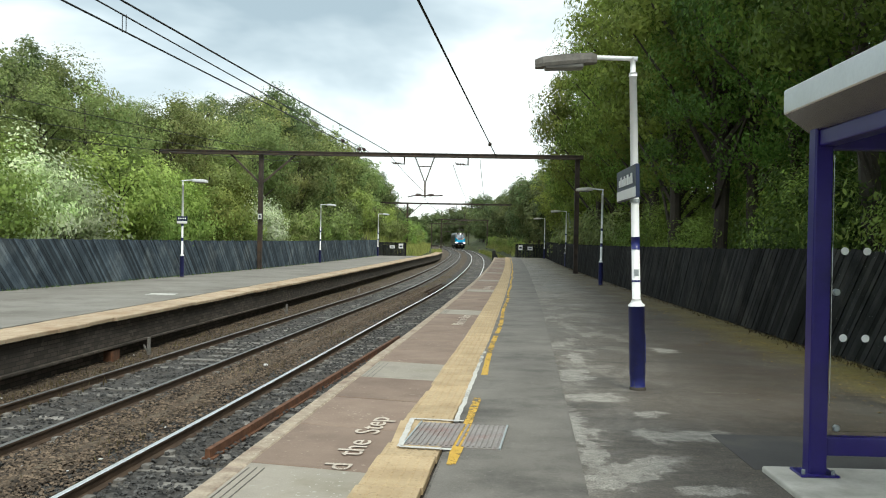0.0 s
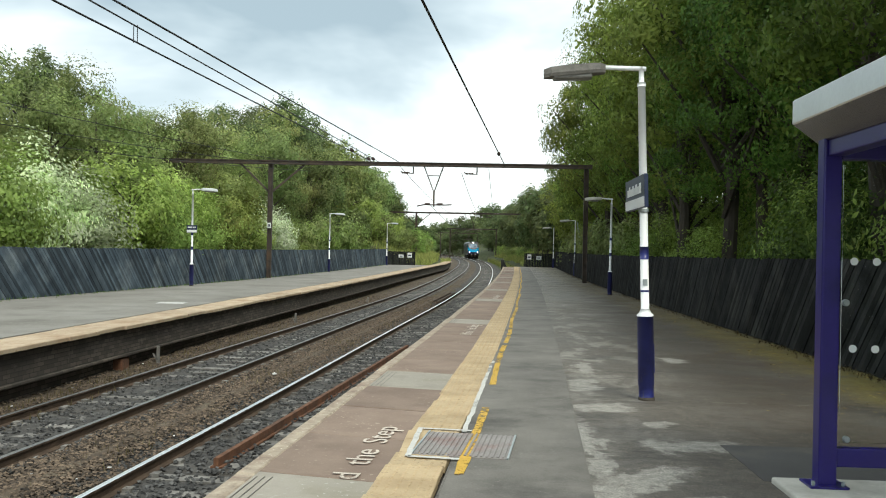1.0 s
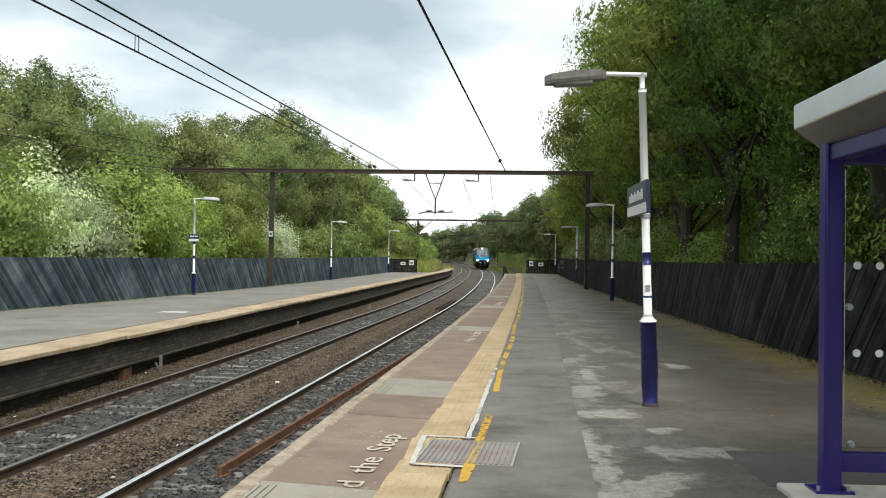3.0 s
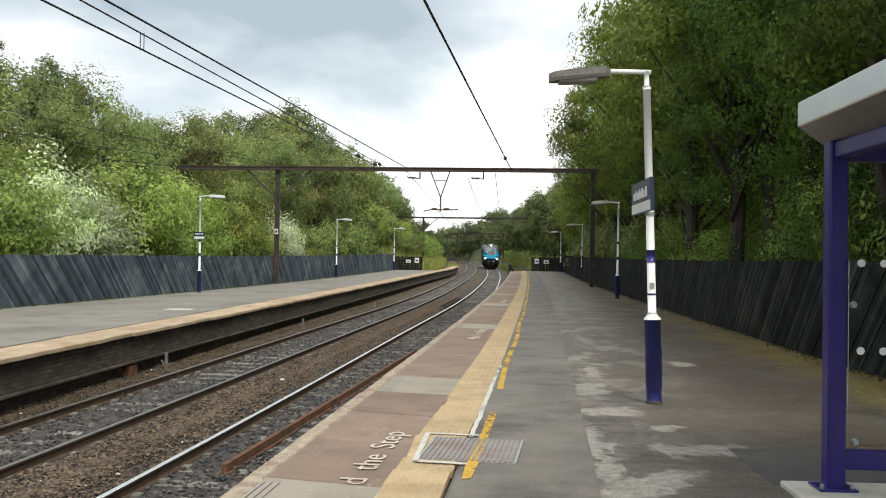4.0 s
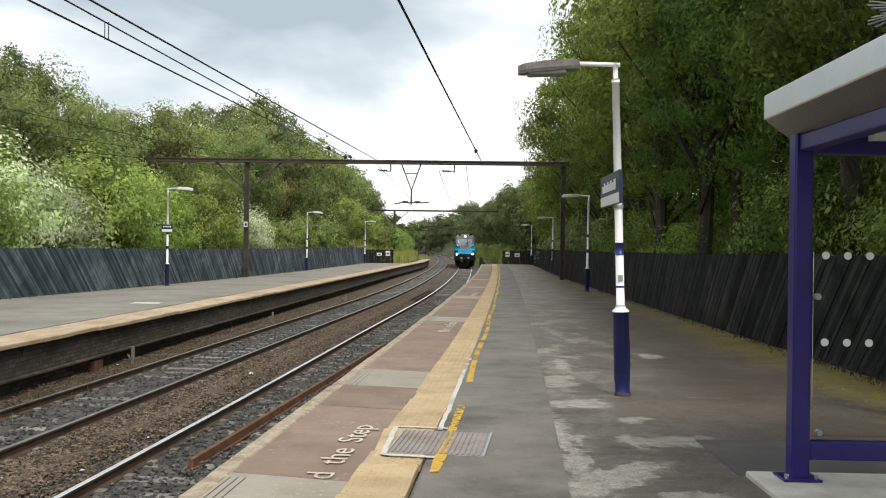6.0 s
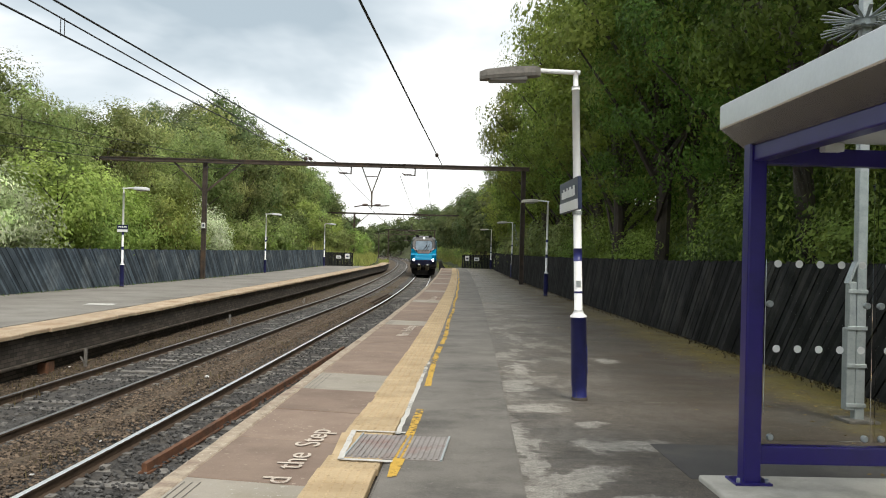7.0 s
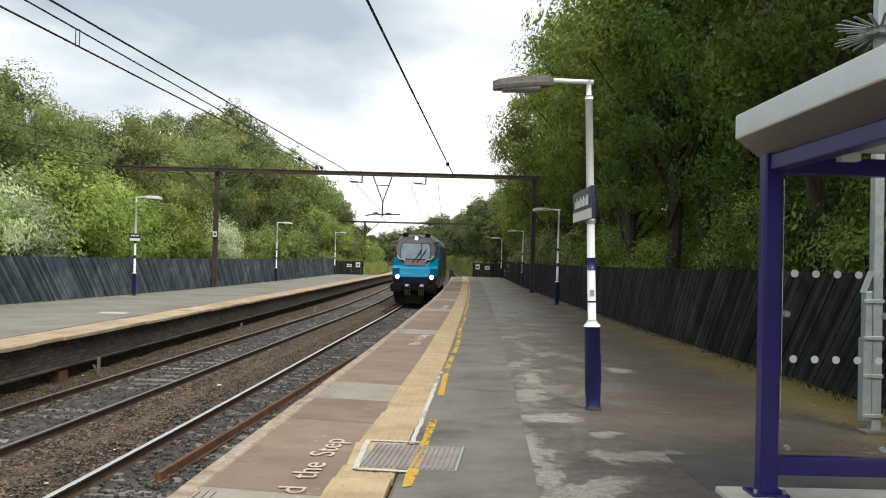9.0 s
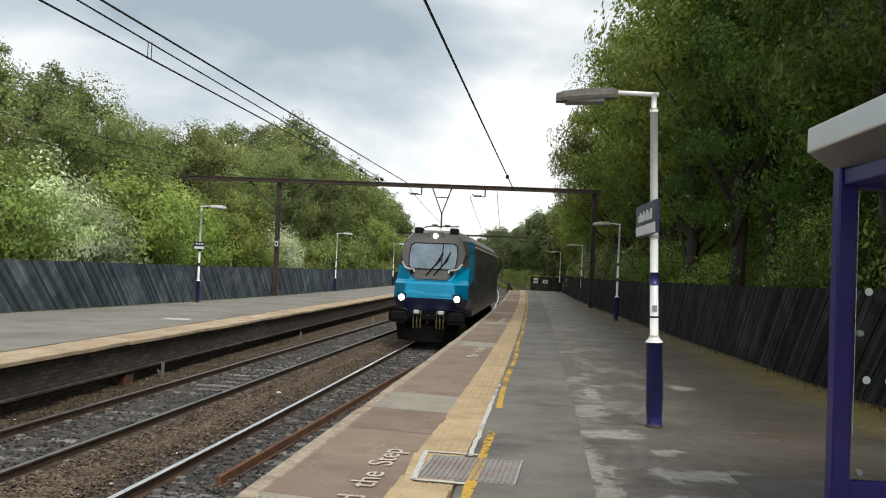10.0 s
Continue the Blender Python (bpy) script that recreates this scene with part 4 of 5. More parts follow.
# ---- trees and growth ----
def crown_mesh(name, seed, n_clump, n_leaf, radius, height, base, leaf, clump_r, material, lean=0.0):
    """Many small pointed leaves in clumps through an uneven crown."""
    rng = np.random.default_rng(seed)
    cents = []
    while len(cents) < n_clump:
        p = rng.uniform(-1, 1, 3)
        d = np.linalg.norm(p)
        ang = math.atan2(p[1], p[0])
        lim = 0.80 + 0.20 * math.sin(3 * ang + seed) * math.cos(2.3 * p[2] + seed * 0.7) + 0.12 * math.sin(7 * ang + 2 * seed)
        if d < lim and d > 0.38:
            cents.append(p)
    cents = np.array(cents)
    n = n_clump * n_leaf
    own = np.repeat(np.arange(n_clump), n_leaf)
    size = rng.uniform(0.6, 1.35, n_clump)[own]
    off = rng.normal(0, 1, (n, 3)) * np.array([1, 1, 0.62])
    far_off = np.linalg.norm(off, axis=1)
    off *= np.minimum(1.0, 1.45 / far_off)[:, None]
    off *= (clump_r * size * 0.52)[:, None]
    c = cents[own] * np.array([radius, radius, height / 2]) + np.array([0, 0, base + height / 2]) + off
    nrm = cents[own] * 1.1 + off / clump_r * 1.3 + rng.normal(0, 0.42, (n, 3)) + np.array([0, 0, 0.4])
    nrm /= np.linalg.norm(nrm, axis=1)[:, None] + 1e-9
    ref = rng.normal(0, 1, (n, 3))
    a = np.cross(nrm, ref)
    a /= np.linalg.norm(a, axis=1)[:, None] + 1e-9
    b = np.cross(nrm, a)
    s = leaf * rng.uniform(0.6, 1.4, n)[:, None]
    v = np.empty((n, 4, 3))
    v[:, 0], v[:, 2] = c - a * s, c + a * s
    v[:, 1] = c + b * s * 0.48 - nrm * s * 0.12
    v[:, 3] = c - b * s * 0.48 - nrm * s * 0.12
    v = v.reshape(-1, 3)
    me = bpy.data.meshes.new(name)
    me.vertices.add(n * 4)
    me.vertices.foreach_set("co", v.ravel())
    me.loops.add(n * 4)
    me.loops.foreach_set("vertex_index", np.arange(n * 4, dtype=np.int32))
    me.polygons.add(n)
    me.polygons.foreach_set("loop_start", np.arange(0, n * 4, 4, dtype=np.int32))
    me.materials.append(material)
    me.update(calc_edges=True)
    me.validate()
    return me, cents * np.array([radius, radius, height / 2]) + np.array([0, 0, base + height / 2])


def tree(label, category, seed, n_clump, n_leaf, radius, height, base, leaf, clump_r, material, trunk_r, limbs=14, name="tree"):
    root = tagged(new(name), label, category)
    me, cents = crown_mesh("crown", seed, n_clump, n_leaf, radius, height, base, leaf, clump_r, material)
    ob = new("crown", me)
    ob.parent = root
    rng = random.Random(seed)
    bm = bmesh.new()
    ht = base + height * 0.72
    spine = [Vector((0.25 * math.sin(seed + k * 0.9) * k / 5, 0.25 * math.cos(seed * 1.7 + k) * k / 5, -0.6 + (ht + 0.6) * k / 6)) for k in range(7)]
    tube(bm, spine, [trunk_r * (1.15 - 0.15 * k) for k in range(7)], 8)
    for i in range(limbs):
        c = Vector(cents[(i * 7) % len(cents)])
        k = max(0.25, min(0.95, (c.z - base * 0.5) / (ht + 0.1) * 0.8))
        q = spine[0].lerp(spine[-1], k)
        mid = q.lerp(c, 0.5) + Vector((0, 0, 0.25 * rng.random()))
        tube(bm, [q, mid, c], [trunk_r * 0.38, trunk_r * 0.24, trunk_r * 0.07], 5)
    part("trunk", bm, M_BARK, root, "brown bark trunk with limbs")
    return root


def put_tree(proto, x, y, s, seed, sink=0.2, sz=None):
    r = random.Random(seed)
    m = pose(x, y, ground_height(x, y) - sink, r.uniform(-3, 3), r.uniform(-3, 3), r.uniform(0, 360)) @ Matrix.Diagonal((s, s, sz or s * r.uniform(0.9, 1.12), 1))
    return copy_thing(proto, m)


def drop(proto):
    for ob in (*proto.children_recursive, proto):
        bpy.data.objects.remove(ob)


PROTO_R = [tree("tall dark green broadleaf tree on the bank behind the fence", "tree", 11 + i, 115, 235, 3.6, 10.0, 2.6, 0.064, 0.9, M_LEAF_DARK_SHADE, 0.2) for i in range(3)]
PROTO_E = [tree("tall leafy tree behind the fence, its green lightened as if lit", "tree", 15 + i, 115, 190, 3.6, 8.8, 3.4, 0.078, 0.86, M_LEAF_LIT, 0.2) for i in range(2)]
PROTO_Q = [tree("tall dark green broadleaf tree on the bank behind the fence", "tree", 21 + i, 85, 100, 3.6, 10.0, 1.2, 0.115, 1.0, M_LEAF_LIT, 0.2) for i in range(2)]
PROTO_L = [tree("green broadleaf tree on the opposite wooded bank", "tree", 31 + i, 74, 150, 3.2, 7.5, 1.0, 0.095, 1.0, M_LEAF_L, 0.17) for i in range(3)]
PROTO_M = [tree("green broadleaf tree farther along the opposite bank", "tree", 41 + i, 64, 62, 3.2, 7.5, 0.8, 0.155, 1.05, M_LEAF_L, 0.17) for i in range(2)]
PROTO_D = [tree("dull dark green tree standing along the top of the bank", "tree", 45 + i, 66, 75, 3.2, 7.5, 0.8, 0.14, 0.95, M_LEAF_DULL_HAZE, 0.17) for i in range(2)]
PROTO_B = [tree("bright green leafy shrub behind the platform fence" if i < 2 else "pale silvery green leafy shrub behind the platform fence", "shrub", 51 + i, 46, 165, 2.0, 3.9, 0.2, 0.072, 0.8, M_LEAF_B if i < 2 else M_LEAF_P, 0.06, 8, "shrub") for i in range(3)]
PROTO_C = [tree("green leafy shrub farther along the line", "shrub", 61 + i, 44, 50, 2.0, 3.9, 0.2, 0.13, 0.85, M_LEAF_B if i else M_LEAF_L, 0.06, 6, "shrub") for i in range(2)]
PROTO_F = [tree("distant dark green tree beyond the station", "tree", 71 + i, 70, 50, 4.0, 11.0, 0.2, 0.28, 1.4, M_LEAF_DULL_HAZE, 0.22, 6) for i in range(2)]
PROTO_U = [tree("low dark green undergrowth shrub behind the fence", "shrub", 91 + i, 46, 170, 1.8, 3.2, 0.1, 0.05, 0.7, M_LEAF_DARK_SHADE if i else M_LEAF_LIT, 0.06, 6, "shrub") for i in range(2)]

rt = random.Random(5)
# tall trees close behind the fence of the nearer platform
for i, y in enumerate(list(np.arange(9, 88, 4.6))):
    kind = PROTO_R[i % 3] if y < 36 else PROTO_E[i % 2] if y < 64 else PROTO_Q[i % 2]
    put_tree(kind, fence_x(y) + 2.9 + rt.uniform(-0.4, 0.5), y + rt.uniform(-0.9, 0.9), rt.uniform(0.92, 1.15), 100 + i)
for i, y in enumerate(list(np.arange(12, 90, 7.0))):
    put_tree(PROTO_Q[i % 2], fence_x(y) + 8.0 + rt.uniform(-1, 1.4), y + rt.uniform(-1.5, 1.5), rt.uniform(1.1, 1.35), 200 + i)
for i, y in enumerate(list(np.arange(8, 80, 3.2))):
    put_tree(PROTO_U[i % 2] if y < 45 else PROTO_C[0], fence_x(y) + 1.9 + rt.uniform(-0.2, 0.9), y + rt.uniform(-1, 1), rt.uniform(0.8, 1.15), 300 + i)
for i, (x, y) in enumerate(((9.3, 9.5), (10.0, 12.5), (9.0, 15.5), (11.2, 15.0), (11.8, 11.0), (10.5, 19.0), (9.6, 22.0), (11.5, 24.5), (10.0, 27.0), (12.0, 30.0), (10.2, 33.0), (11.5, 37.0), (10.5, 42.0), (13.5, 19.5), (14.0, 26.0))):
    put_tree(PROTO_U[i % 2], x, y, 1.3, 330 + i, 0.3, 1.6)
for i, (x, y, sc) in enumerate(((7.75, 27.0, 1.2), (7.7, 33.5, 1.22), (8.7, 41.0, 1.22), (8.9, 49.0, 1.22), (8.7, 58.0, 1.24), (8.8, 68.0, 1.05))):
    put_tree(PROTO_E[i % 2], x, y, sc, 350 + i)
# shrubs and trees of the opposite bank, rising to a dip and a shoulder along the line
for i, y in enumerate(list(np.arange(22, 106, 3.1))):
    put_tree(PROTO_B[2 if i in (3, 4, 11, 12) else i % 2] if y < 64 else PROTO_C[i % 2], fence_left_x(y) - 3.1 + rt.uniform(-0.6, 0.5), y + rt.uniform(-0.8, 0.8), rt.uniform(0.9, 1.3), 400 + i)


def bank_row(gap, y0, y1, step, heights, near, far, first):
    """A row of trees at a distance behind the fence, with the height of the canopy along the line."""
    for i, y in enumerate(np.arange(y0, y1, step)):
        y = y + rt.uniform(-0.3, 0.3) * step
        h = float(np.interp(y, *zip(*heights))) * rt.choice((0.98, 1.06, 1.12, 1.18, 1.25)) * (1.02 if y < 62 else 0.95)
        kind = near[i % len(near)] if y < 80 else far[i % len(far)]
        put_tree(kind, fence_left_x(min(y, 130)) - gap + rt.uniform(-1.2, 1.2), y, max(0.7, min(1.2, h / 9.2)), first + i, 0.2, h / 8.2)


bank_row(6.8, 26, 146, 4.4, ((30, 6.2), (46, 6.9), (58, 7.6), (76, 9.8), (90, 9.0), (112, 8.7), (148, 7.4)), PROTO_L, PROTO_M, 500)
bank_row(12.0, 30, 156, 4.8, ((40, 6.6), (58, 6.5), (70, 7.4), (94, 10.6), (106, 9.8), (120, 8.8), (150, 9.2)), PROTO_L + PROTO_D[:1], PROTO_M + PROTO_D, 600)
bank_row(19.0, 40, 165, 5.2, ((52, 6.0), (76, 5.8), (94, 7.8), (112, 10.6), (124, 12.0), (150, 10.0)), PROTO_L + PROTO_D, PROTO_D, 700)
# woods round the bend
for i in range(16):
    y = 93 + i * 11
    put_tree(PROTO_F[i % 2], track_x(y) + 8.0 + rt.uniform(-0.8, 1.2), y, rt.uniform(0.85, 1.0), 800 + i)
    put_tree(PROTO_F[(i + 1) % 2], track_x(y) + 15 + rt.uniform(-2, 2), y + 4, rt.uniform(0.95, 1.2), 830 + i)
for i in range(13):
    y = 125 + i * 13
    put_tree(PROTO_F[i % 2], far_x(y) - 12.5 + rt.uniform(-2, 1), y, rt.uniform(0.4, 0.6), 860 + i)
    put_tree(PROTO_F[(i + 1) % 2], far_x(y) - 20 + rt.uniform(-2, 2), y + 5, rt.uniform(0.5, 0.75), 890 + i)
for i in range(22):
    y = 90 + i * 5.0
    put_tree(PROTO_C[i % 2], track_x(y) + 5.6 + rt.uniform(-0.5, 0.9), y, rt.uniform(0.4, 0.65), 1000 + i)
    y = 100 + i * 6.0
    put_tree(PROTO_C[i % 2], far_x(y) - 7.0 + rt.uniform(-1.2, 0.6), y, rt.uniform(0.6, 1.0), 1030 + i)
for i in range(26):
    x = -62 + i * 4.2
    put_tree(PROTO_F[i % 2], x, 310 + rt.uniform(-14, 18) - abs(x) * 0.25, rt.uniform(0.8, 1.2), 920 + i)
    put_tree(PROTO_F[(i + 1) % 2], x + 2, 345 + rt.uniform(-8, 18), rt.uniform(1.0, 1.4), 960 + i)
for p in PROTO_R + PROTO_E + PROTO_Q + PROTO_L + PROTO_M + PROTO_D + PROTO_B + PROTO_C + PROTO_F + PROTO_U:
    drop(p)


def grass_patch(name, label, area, count, seed, tall, material=None, level=None):
    """Blades of grass over a stretch of the plan."""
    rng = random.Random(seed)
    verts, faces = [], []
    for _ in range(count):
        x, y = area(rng)
        z = (rise(y) + level if level is not None else ground_height(x, y) if y > 86 else rise(y) - 1.1) - 0.02
        a, h = rng.uniform(0, 6.28), tall * rng.uniform(0.4, 1.2)
        w = (0.03 + 0.02 * rng.random()) * (1 if tall > 0.3 else 0.35)
        lx, ly = rng.uniform(-0.4, 0.4) * h, rng.uniform(-0.4, 0.4) * h
        k = len(verts)
        verts += [(x - w * math.cos(a), y - w * math.sin(a), z), (x + w * math.cos(a), y + w * math.sin(a), z), (x + lx, y + ly, z + h)]
        faces.append((k, k + 1, k + 2))
    tagged(new(name, mesh_of(name, verts, faces, material or M_GRASS)), label, "grass", kind="stuff")


def area_left(r):
    y = r.uniform(90, 180)
    return min(far_x(y) - 2.6, edge_left_x(min(y, 115)) - 1.0 if y < 115 else 99) - r.random() ** 1.5 * 8, y


def area_right(r):
    y = r.uniform(88, 190)
    return track_x(y) + 2.6 + r.random() ** 1.4 * 8, y


grass_patch("grass", "yellowing long grass on the bank past the opposite platform", area_left, 9000, 1, 0.9)
def area_cess(r):
    y = 8 + 60 * r.random() ** 1.5
    if r.random() < 0.6:
        return edge_left_x(y) + 0.05 + r.random() ** 2 * 0.9, y
    c = 12 + 6.5 * int(r.random() * 9) + r.gauss(0, 0.9)
    return far_x(c) + 1.15 + r.random() * 0.9, c


grass_patch("grass", "dry brown tufts of grass and weeds in the ballast", area_cess, 4200, 3, 0.15, M_DRY)
def area_fence_left(r):
    y = 23 + 70 * r.random() ** 1.3
    return fence_left_x(y) + 0.04 + abs(r.gauss(0, 0.16)), y


def area_fence_right(r):
    y = 10 + 60 * r.random() ** 1.6
    return fence_x(y) - 0.03 - abs(r.gauss(0, 0.12)), y


grass_patch("grass", "thin green weeds along the foot of the opposite fence", area_fence_left, 1300, 4, 0.11, M_LEAF_DARK_SHADE, -0.1)
grass_patch("grass", "thin weeds along the foot of the dark fence", area_fence_right, 1500, 5, 0.08, M_DRY, 0.0)


def leaf_litter():
    """Fallen leaves and small debris blown against the fence."""
    r = random.Random(8)
    verts, faces = [], []
    for _ in range(1500):
        y = 7 + 40 * r.random() ** 1.6
        x = fence_x(y) - 0.05 - abs(r.gauss(0, 0.75))
        if x < 2.6:
            continue
        a, q = r.uniform(0, 6.28), r.uniform(0.012, 0.032)
        k = len(verts)
        for j, f in enumerate((1.0, 0.55, 1.0, 0.55)):
            b = a + j * 1.571
            verts.append((x + q * f * math.cos(b), y + q * f * math.sin(b), rise(y) + 0.006 + 0.012 * r.random()))
        faces.append((k, k + 1, k + 2, k + 3))
    tagged(new("leaf_litter", mesh_of("leaf_litter", verts, faces, M_LITTER)), "small dry yellow leaves scattered by the fence", "leaf litter", kind="stuff")


leaf_litter()
grass_patch("grass", "rough green grass on the bank past the platform end", area_right, 9000, 2, 0.8)


# ---- the train ----
def loft(bm, rows, mats=None, close=False):
    vs = [[bm.verts.new(p) for p in r] for r in rows]
    for i in range(len(vs) - 1):
        for j in range(len(vs[i]) - 1):
            f = bm.faces.new((vs[i][j], vs[i][j + 1], vs[i + 1][j + 1], vs[i + 1][j]))
            if mats:
                f.material_index = mats(i, j)
    return vs


def wheelset(root, y):
    for s in (-0.752, 0.752):
        bm = bmesh.new()
        tube(bm, [(s - 0.06, y, 0.46), (s - 0.05, y, 0.46), (s + 0.05, y, 0.46), (s + 0.06, y, 0.46)], [0.44, 0.46, 0.46, 0.44], 20)
        part("wheel", bm, M_LBLACK, root)


def bogie(root, y, half):
    for s in (-1.08, 1.08):
        bm = bmesh.new()
        box(bm, s - 0.08, s + 0.08, y - half, y + half, 0.42, 0.72, 0.04)
        for q in (-1, 1):
            box(bm, s - 0.12, s + 0.12, y + q * half * 0.72 - 0.2, y + q * half * 0.72 + 0.2, 0.3, 0.62, 0.05)
            tube(bm, [(s, y + q * half * 0.3, 0.6), (s, y + q * half * 0.3, 0.98)], 0.11, 10)
        part("bogie_frame", bm, M_LBLACK, root)
    for q in (-0.72, 0.72):
        wheelset(root, y + q * half)


def build_loco():
    root = tagged(new("locomotive"), "diesel locomotive with a bright cyan nose and navy sides", "locomotive")
    # nose and body shell: height, front, half width of the flat, half width at the corner, roof inset
    LEV = [(0.95, 0.34, 0.70, 1.02, 1.30), (1.24, 0.14, 0.86, 1.20, 1.345), (1.50, 0.03, 0.90, 1.28, 1.345), (1.60, 0.0, 0.90, 1.30, 1.345), (2.06, 0.10, 0.84, 1.30, 1.345),
           (2.20, 0.30, 0.72, 1.26, 1.345), (2.65, 0.55, 1.02, 1.27, 1.345), (3.10, 0.82, 1.13, 1.25, 1.33), (3.55, 1.10, 0.98, 1.12, 1.24), (3.80, 1.32, 0.80, 0.94, 1.02), (3.90, 1.62, 0.55, 0.68, 0.75)]
    rows = []
    L = 20.4
    for z, yf, a, b, c in LEV:
        back = yf + 0.42
        rows.append([(-c, L, z), (-c, 3.2, z), (-c, back + 1.0, z), (-b, back, z), (-a, yf, z), (0, yf - 0.03, z), (a, yf, z), (b, back, z), (c, back + 1.0, z), (c, 3.2, z), (c, L, z)])

    def mats(i, j):
        front = 4 <= j <= 5
        corner = j in (3, 6)
        if front:
            return (1, 1, 1, 0, 0, 0, 4, 4, 4, 2)[i]
        if corner:
            return (1, 1, 1, 5, 0, 0, 4, 4, 2, 2)[i]
        if j in (2, 7):
            return (1, 1, 1, 1, 5, 0, 0, 5, 2, 2)[i]
        return 3 if i < 8 else 2
    bm = bmesh.new()
    vs = loft(bm, rows, mats)
    topv = vs[-1]
    for j in range(4):
        f = bm.faces.new((topv[j], topv[j + 1], topv[9 - j], topv[10 - j]))
        f.material_index = 2
    bm.faces.new(topv[4:7]).material_index = 2
    bm.faces.new([r[0] for r in vs] + [r[-1] for r in reversed(vs)])
    bm.faces.new(vs[0][::-1])
    bmesh.ops.recalc_face_normals(bm, faces=bm.faces)
    body = part("body", bm, [M_CYAN, M_LNAVY, M_LGREY, M_LSIDE, M_LMASK, M_LTEAL], root, "cyan, navy and grey painted steel body")

    def front_y(z):
        return float(np.interp(z, [l[0] for l in LEV], [l[1] for l in LEV]))
    # windscreen with its dark surround
    def plate(name, outline, off, material, parent, label=""):
        bm2 = bmesh.new()
        fr = [bm2.verts.new((x, front_y(z) - off, z)) for x, z in outline]
        bk = [bm2.verts.new((x, front_y(z) + 0.05, z)) for x, z in outline]
        n = len(outline)
        bm2.faces.new(fr)
        for j in range(n):
            bm2.faces.new((fr[j], fr[(j + 1) % n], bk[(j + 1) % n], bk[j]))
        bmesh.ops.recalc_face_normals(bm2, faces=bm2.faces)
        return part(name, bm2, material, parent, label)
    mask = plate("mask", [(-0.54, 2.22), (0.54, 2.22), (0.72, 2.38), (0.92, 2.56), (1.05, 2.78), (1.12, 3.10), (0.98, 3.55), (0.80, 3.76), (-0.80, 3.76), (-0.98, 3.55), (-1.12, 3.10), (-1.05, 2.78), (-0.92, 2.56), (-0.72, 2.38)], 0.075, M_LMASK, body, "dark grey windscreen surround")
    rubber = plate("screen_seal", [(-0.76, 2.53), (0.76, 2.53), (0.84, 2.62), (0.88, 3.05), (0.84, 3.36), (0.72, 3.45), (-0.72, 3.45), (-0.84, 3.36), (-0.88, 3.05), (-0.84, 2.62)], 0.085, M_LBLACK, body)
    screen = plate("windscreen", [(-0.73, 2.57), (0.73, 2.57), (0.80, 2.64), (0.84, 3.05), (0.80, 3.33), (0.69, 3.41), (-0.69, 3.41), (-0.80, 3.33), (-0.84, 3.05), (-0.80, 2.64)], 0.095, M_WINDOW_SHEEN, body, "reflective windscreen, sky reflection put into its tint")
    plate("screen_pillar", [(0.30, 2.57), (0.335, 2.57), (0.335, 3.41), (0.30, 3.41)], 0.10, M_LBLACK, screen)
    plate("nose_panel", [(-0.58, 2.16), (0.58, 2.16), (0.80, 1.78), (0.80, 1.66), (-0.80, 1.66), (-0.80, 1.78)], 0.035, M_CYAN, body, "raised bright cyan nose panel")
    plate("nose_ledge", [(-0.60, 2.20), (0.60, 2.20), (0.58, 2.165), (-0.58, 2.165)], 0.06, M_LTEAL, body)
    for s in (-1, 1):
        bm = bmesh.new()
        x0, x1 = -0.05 + s * 0.13, 0.42 + s * 0.13
        bar(bm, (x0, 0.26, 2.36), (x1, 0.58, 2.92), 0.03, 0.03)
        bar(bm, (x1 - 0.16, 0.50, 2.72), (x1 + 0.06, 0.66, 3.14), 0.05, 0.03)
        part("wiper", bm, M_LBLACK, root)
        bm = bmesh.new()
        bar(bm, (s * 1.06, 0.44, 2.76), (s * 0.92, 0.32, 2.58), 0.04, 0.04)
        bar(bm, (s * 0.92, 0.32, 2.58), (s * 0.62, 0.30, 2.53), 0.04, 0.04)
        bar(bm, (s * 0.62, 0.30, 2.54), (s * 0.60, 0.28, 2.43), 0.04, 0.04)
        part("handrail", bm, M_SILVER, root, "pale bent handrail")
        bm = bmesh.new()
        tube(bm, [(s * 0.70, 0.26, 2.45), (s * 0.70, 0.40, 2.45)], 0.06, 10)
        part("marker_lamp", bm, M_LBLACK, root)
        bm = bmesh.new()
        box(bm, s * 0.96 - 0.15, s * 0.96 + 0.15, -0.03, 0.4, 1.46, 1.74, 0.04)
        housing = part("headlight_housing", bm, M_LBLACK, root)
        bm = bmesh.new()
        tube(bm, [(s * 0.96, -0.055, 1.60), (s * 0.96, -0.035, 1.60)], 0.10, 18)
        part("headlight", bm, M_HEAD, housing, "glaring white headlight")
        # buffers
        bm = bmesh.new()
        tube(bm, [(s * 0.95, 0.4, 1.02), (s * 0.95, -0.1, 1.02), (s * 0.95, -0.11, 1.02), (s * 0.95, -0.36, 1.02)], [0.24, 0.24, 0.16, 0.16], 16)
        buf = part("buffer", bm, M_LBLACK, root)
        bm = bmesh.new()
        box(bm, s * 0.98 - 0.33, s * 0.98 + 0.33, -0.46, -0.36, 0.80, 1.24, 0.12)
        part("buffer_head", bm, M_LBLACK, buf)
        bm = bmesh.new()
        box(bm, s * 0.64 - 0.15, s * 0.64 + 0.15, 1.22, 1.75, 3.72, 3.98, 0.05)
        part("roof_horn_box", bm, M_LBLACK, root)
        bm = bmesh.new()
        for k in range(3):
            x = s * (0.28 + 0.12 * k)
            tube(bm, [(x, 0.2, 1.18), (x, 0.0, 1.1), (x, -0.04, 0.85), (x, 0.02, 0.62)], 0.03, 8)
        part("brake_hose", bm, M_HOSE, root, "worn hoses with brassy fittings")
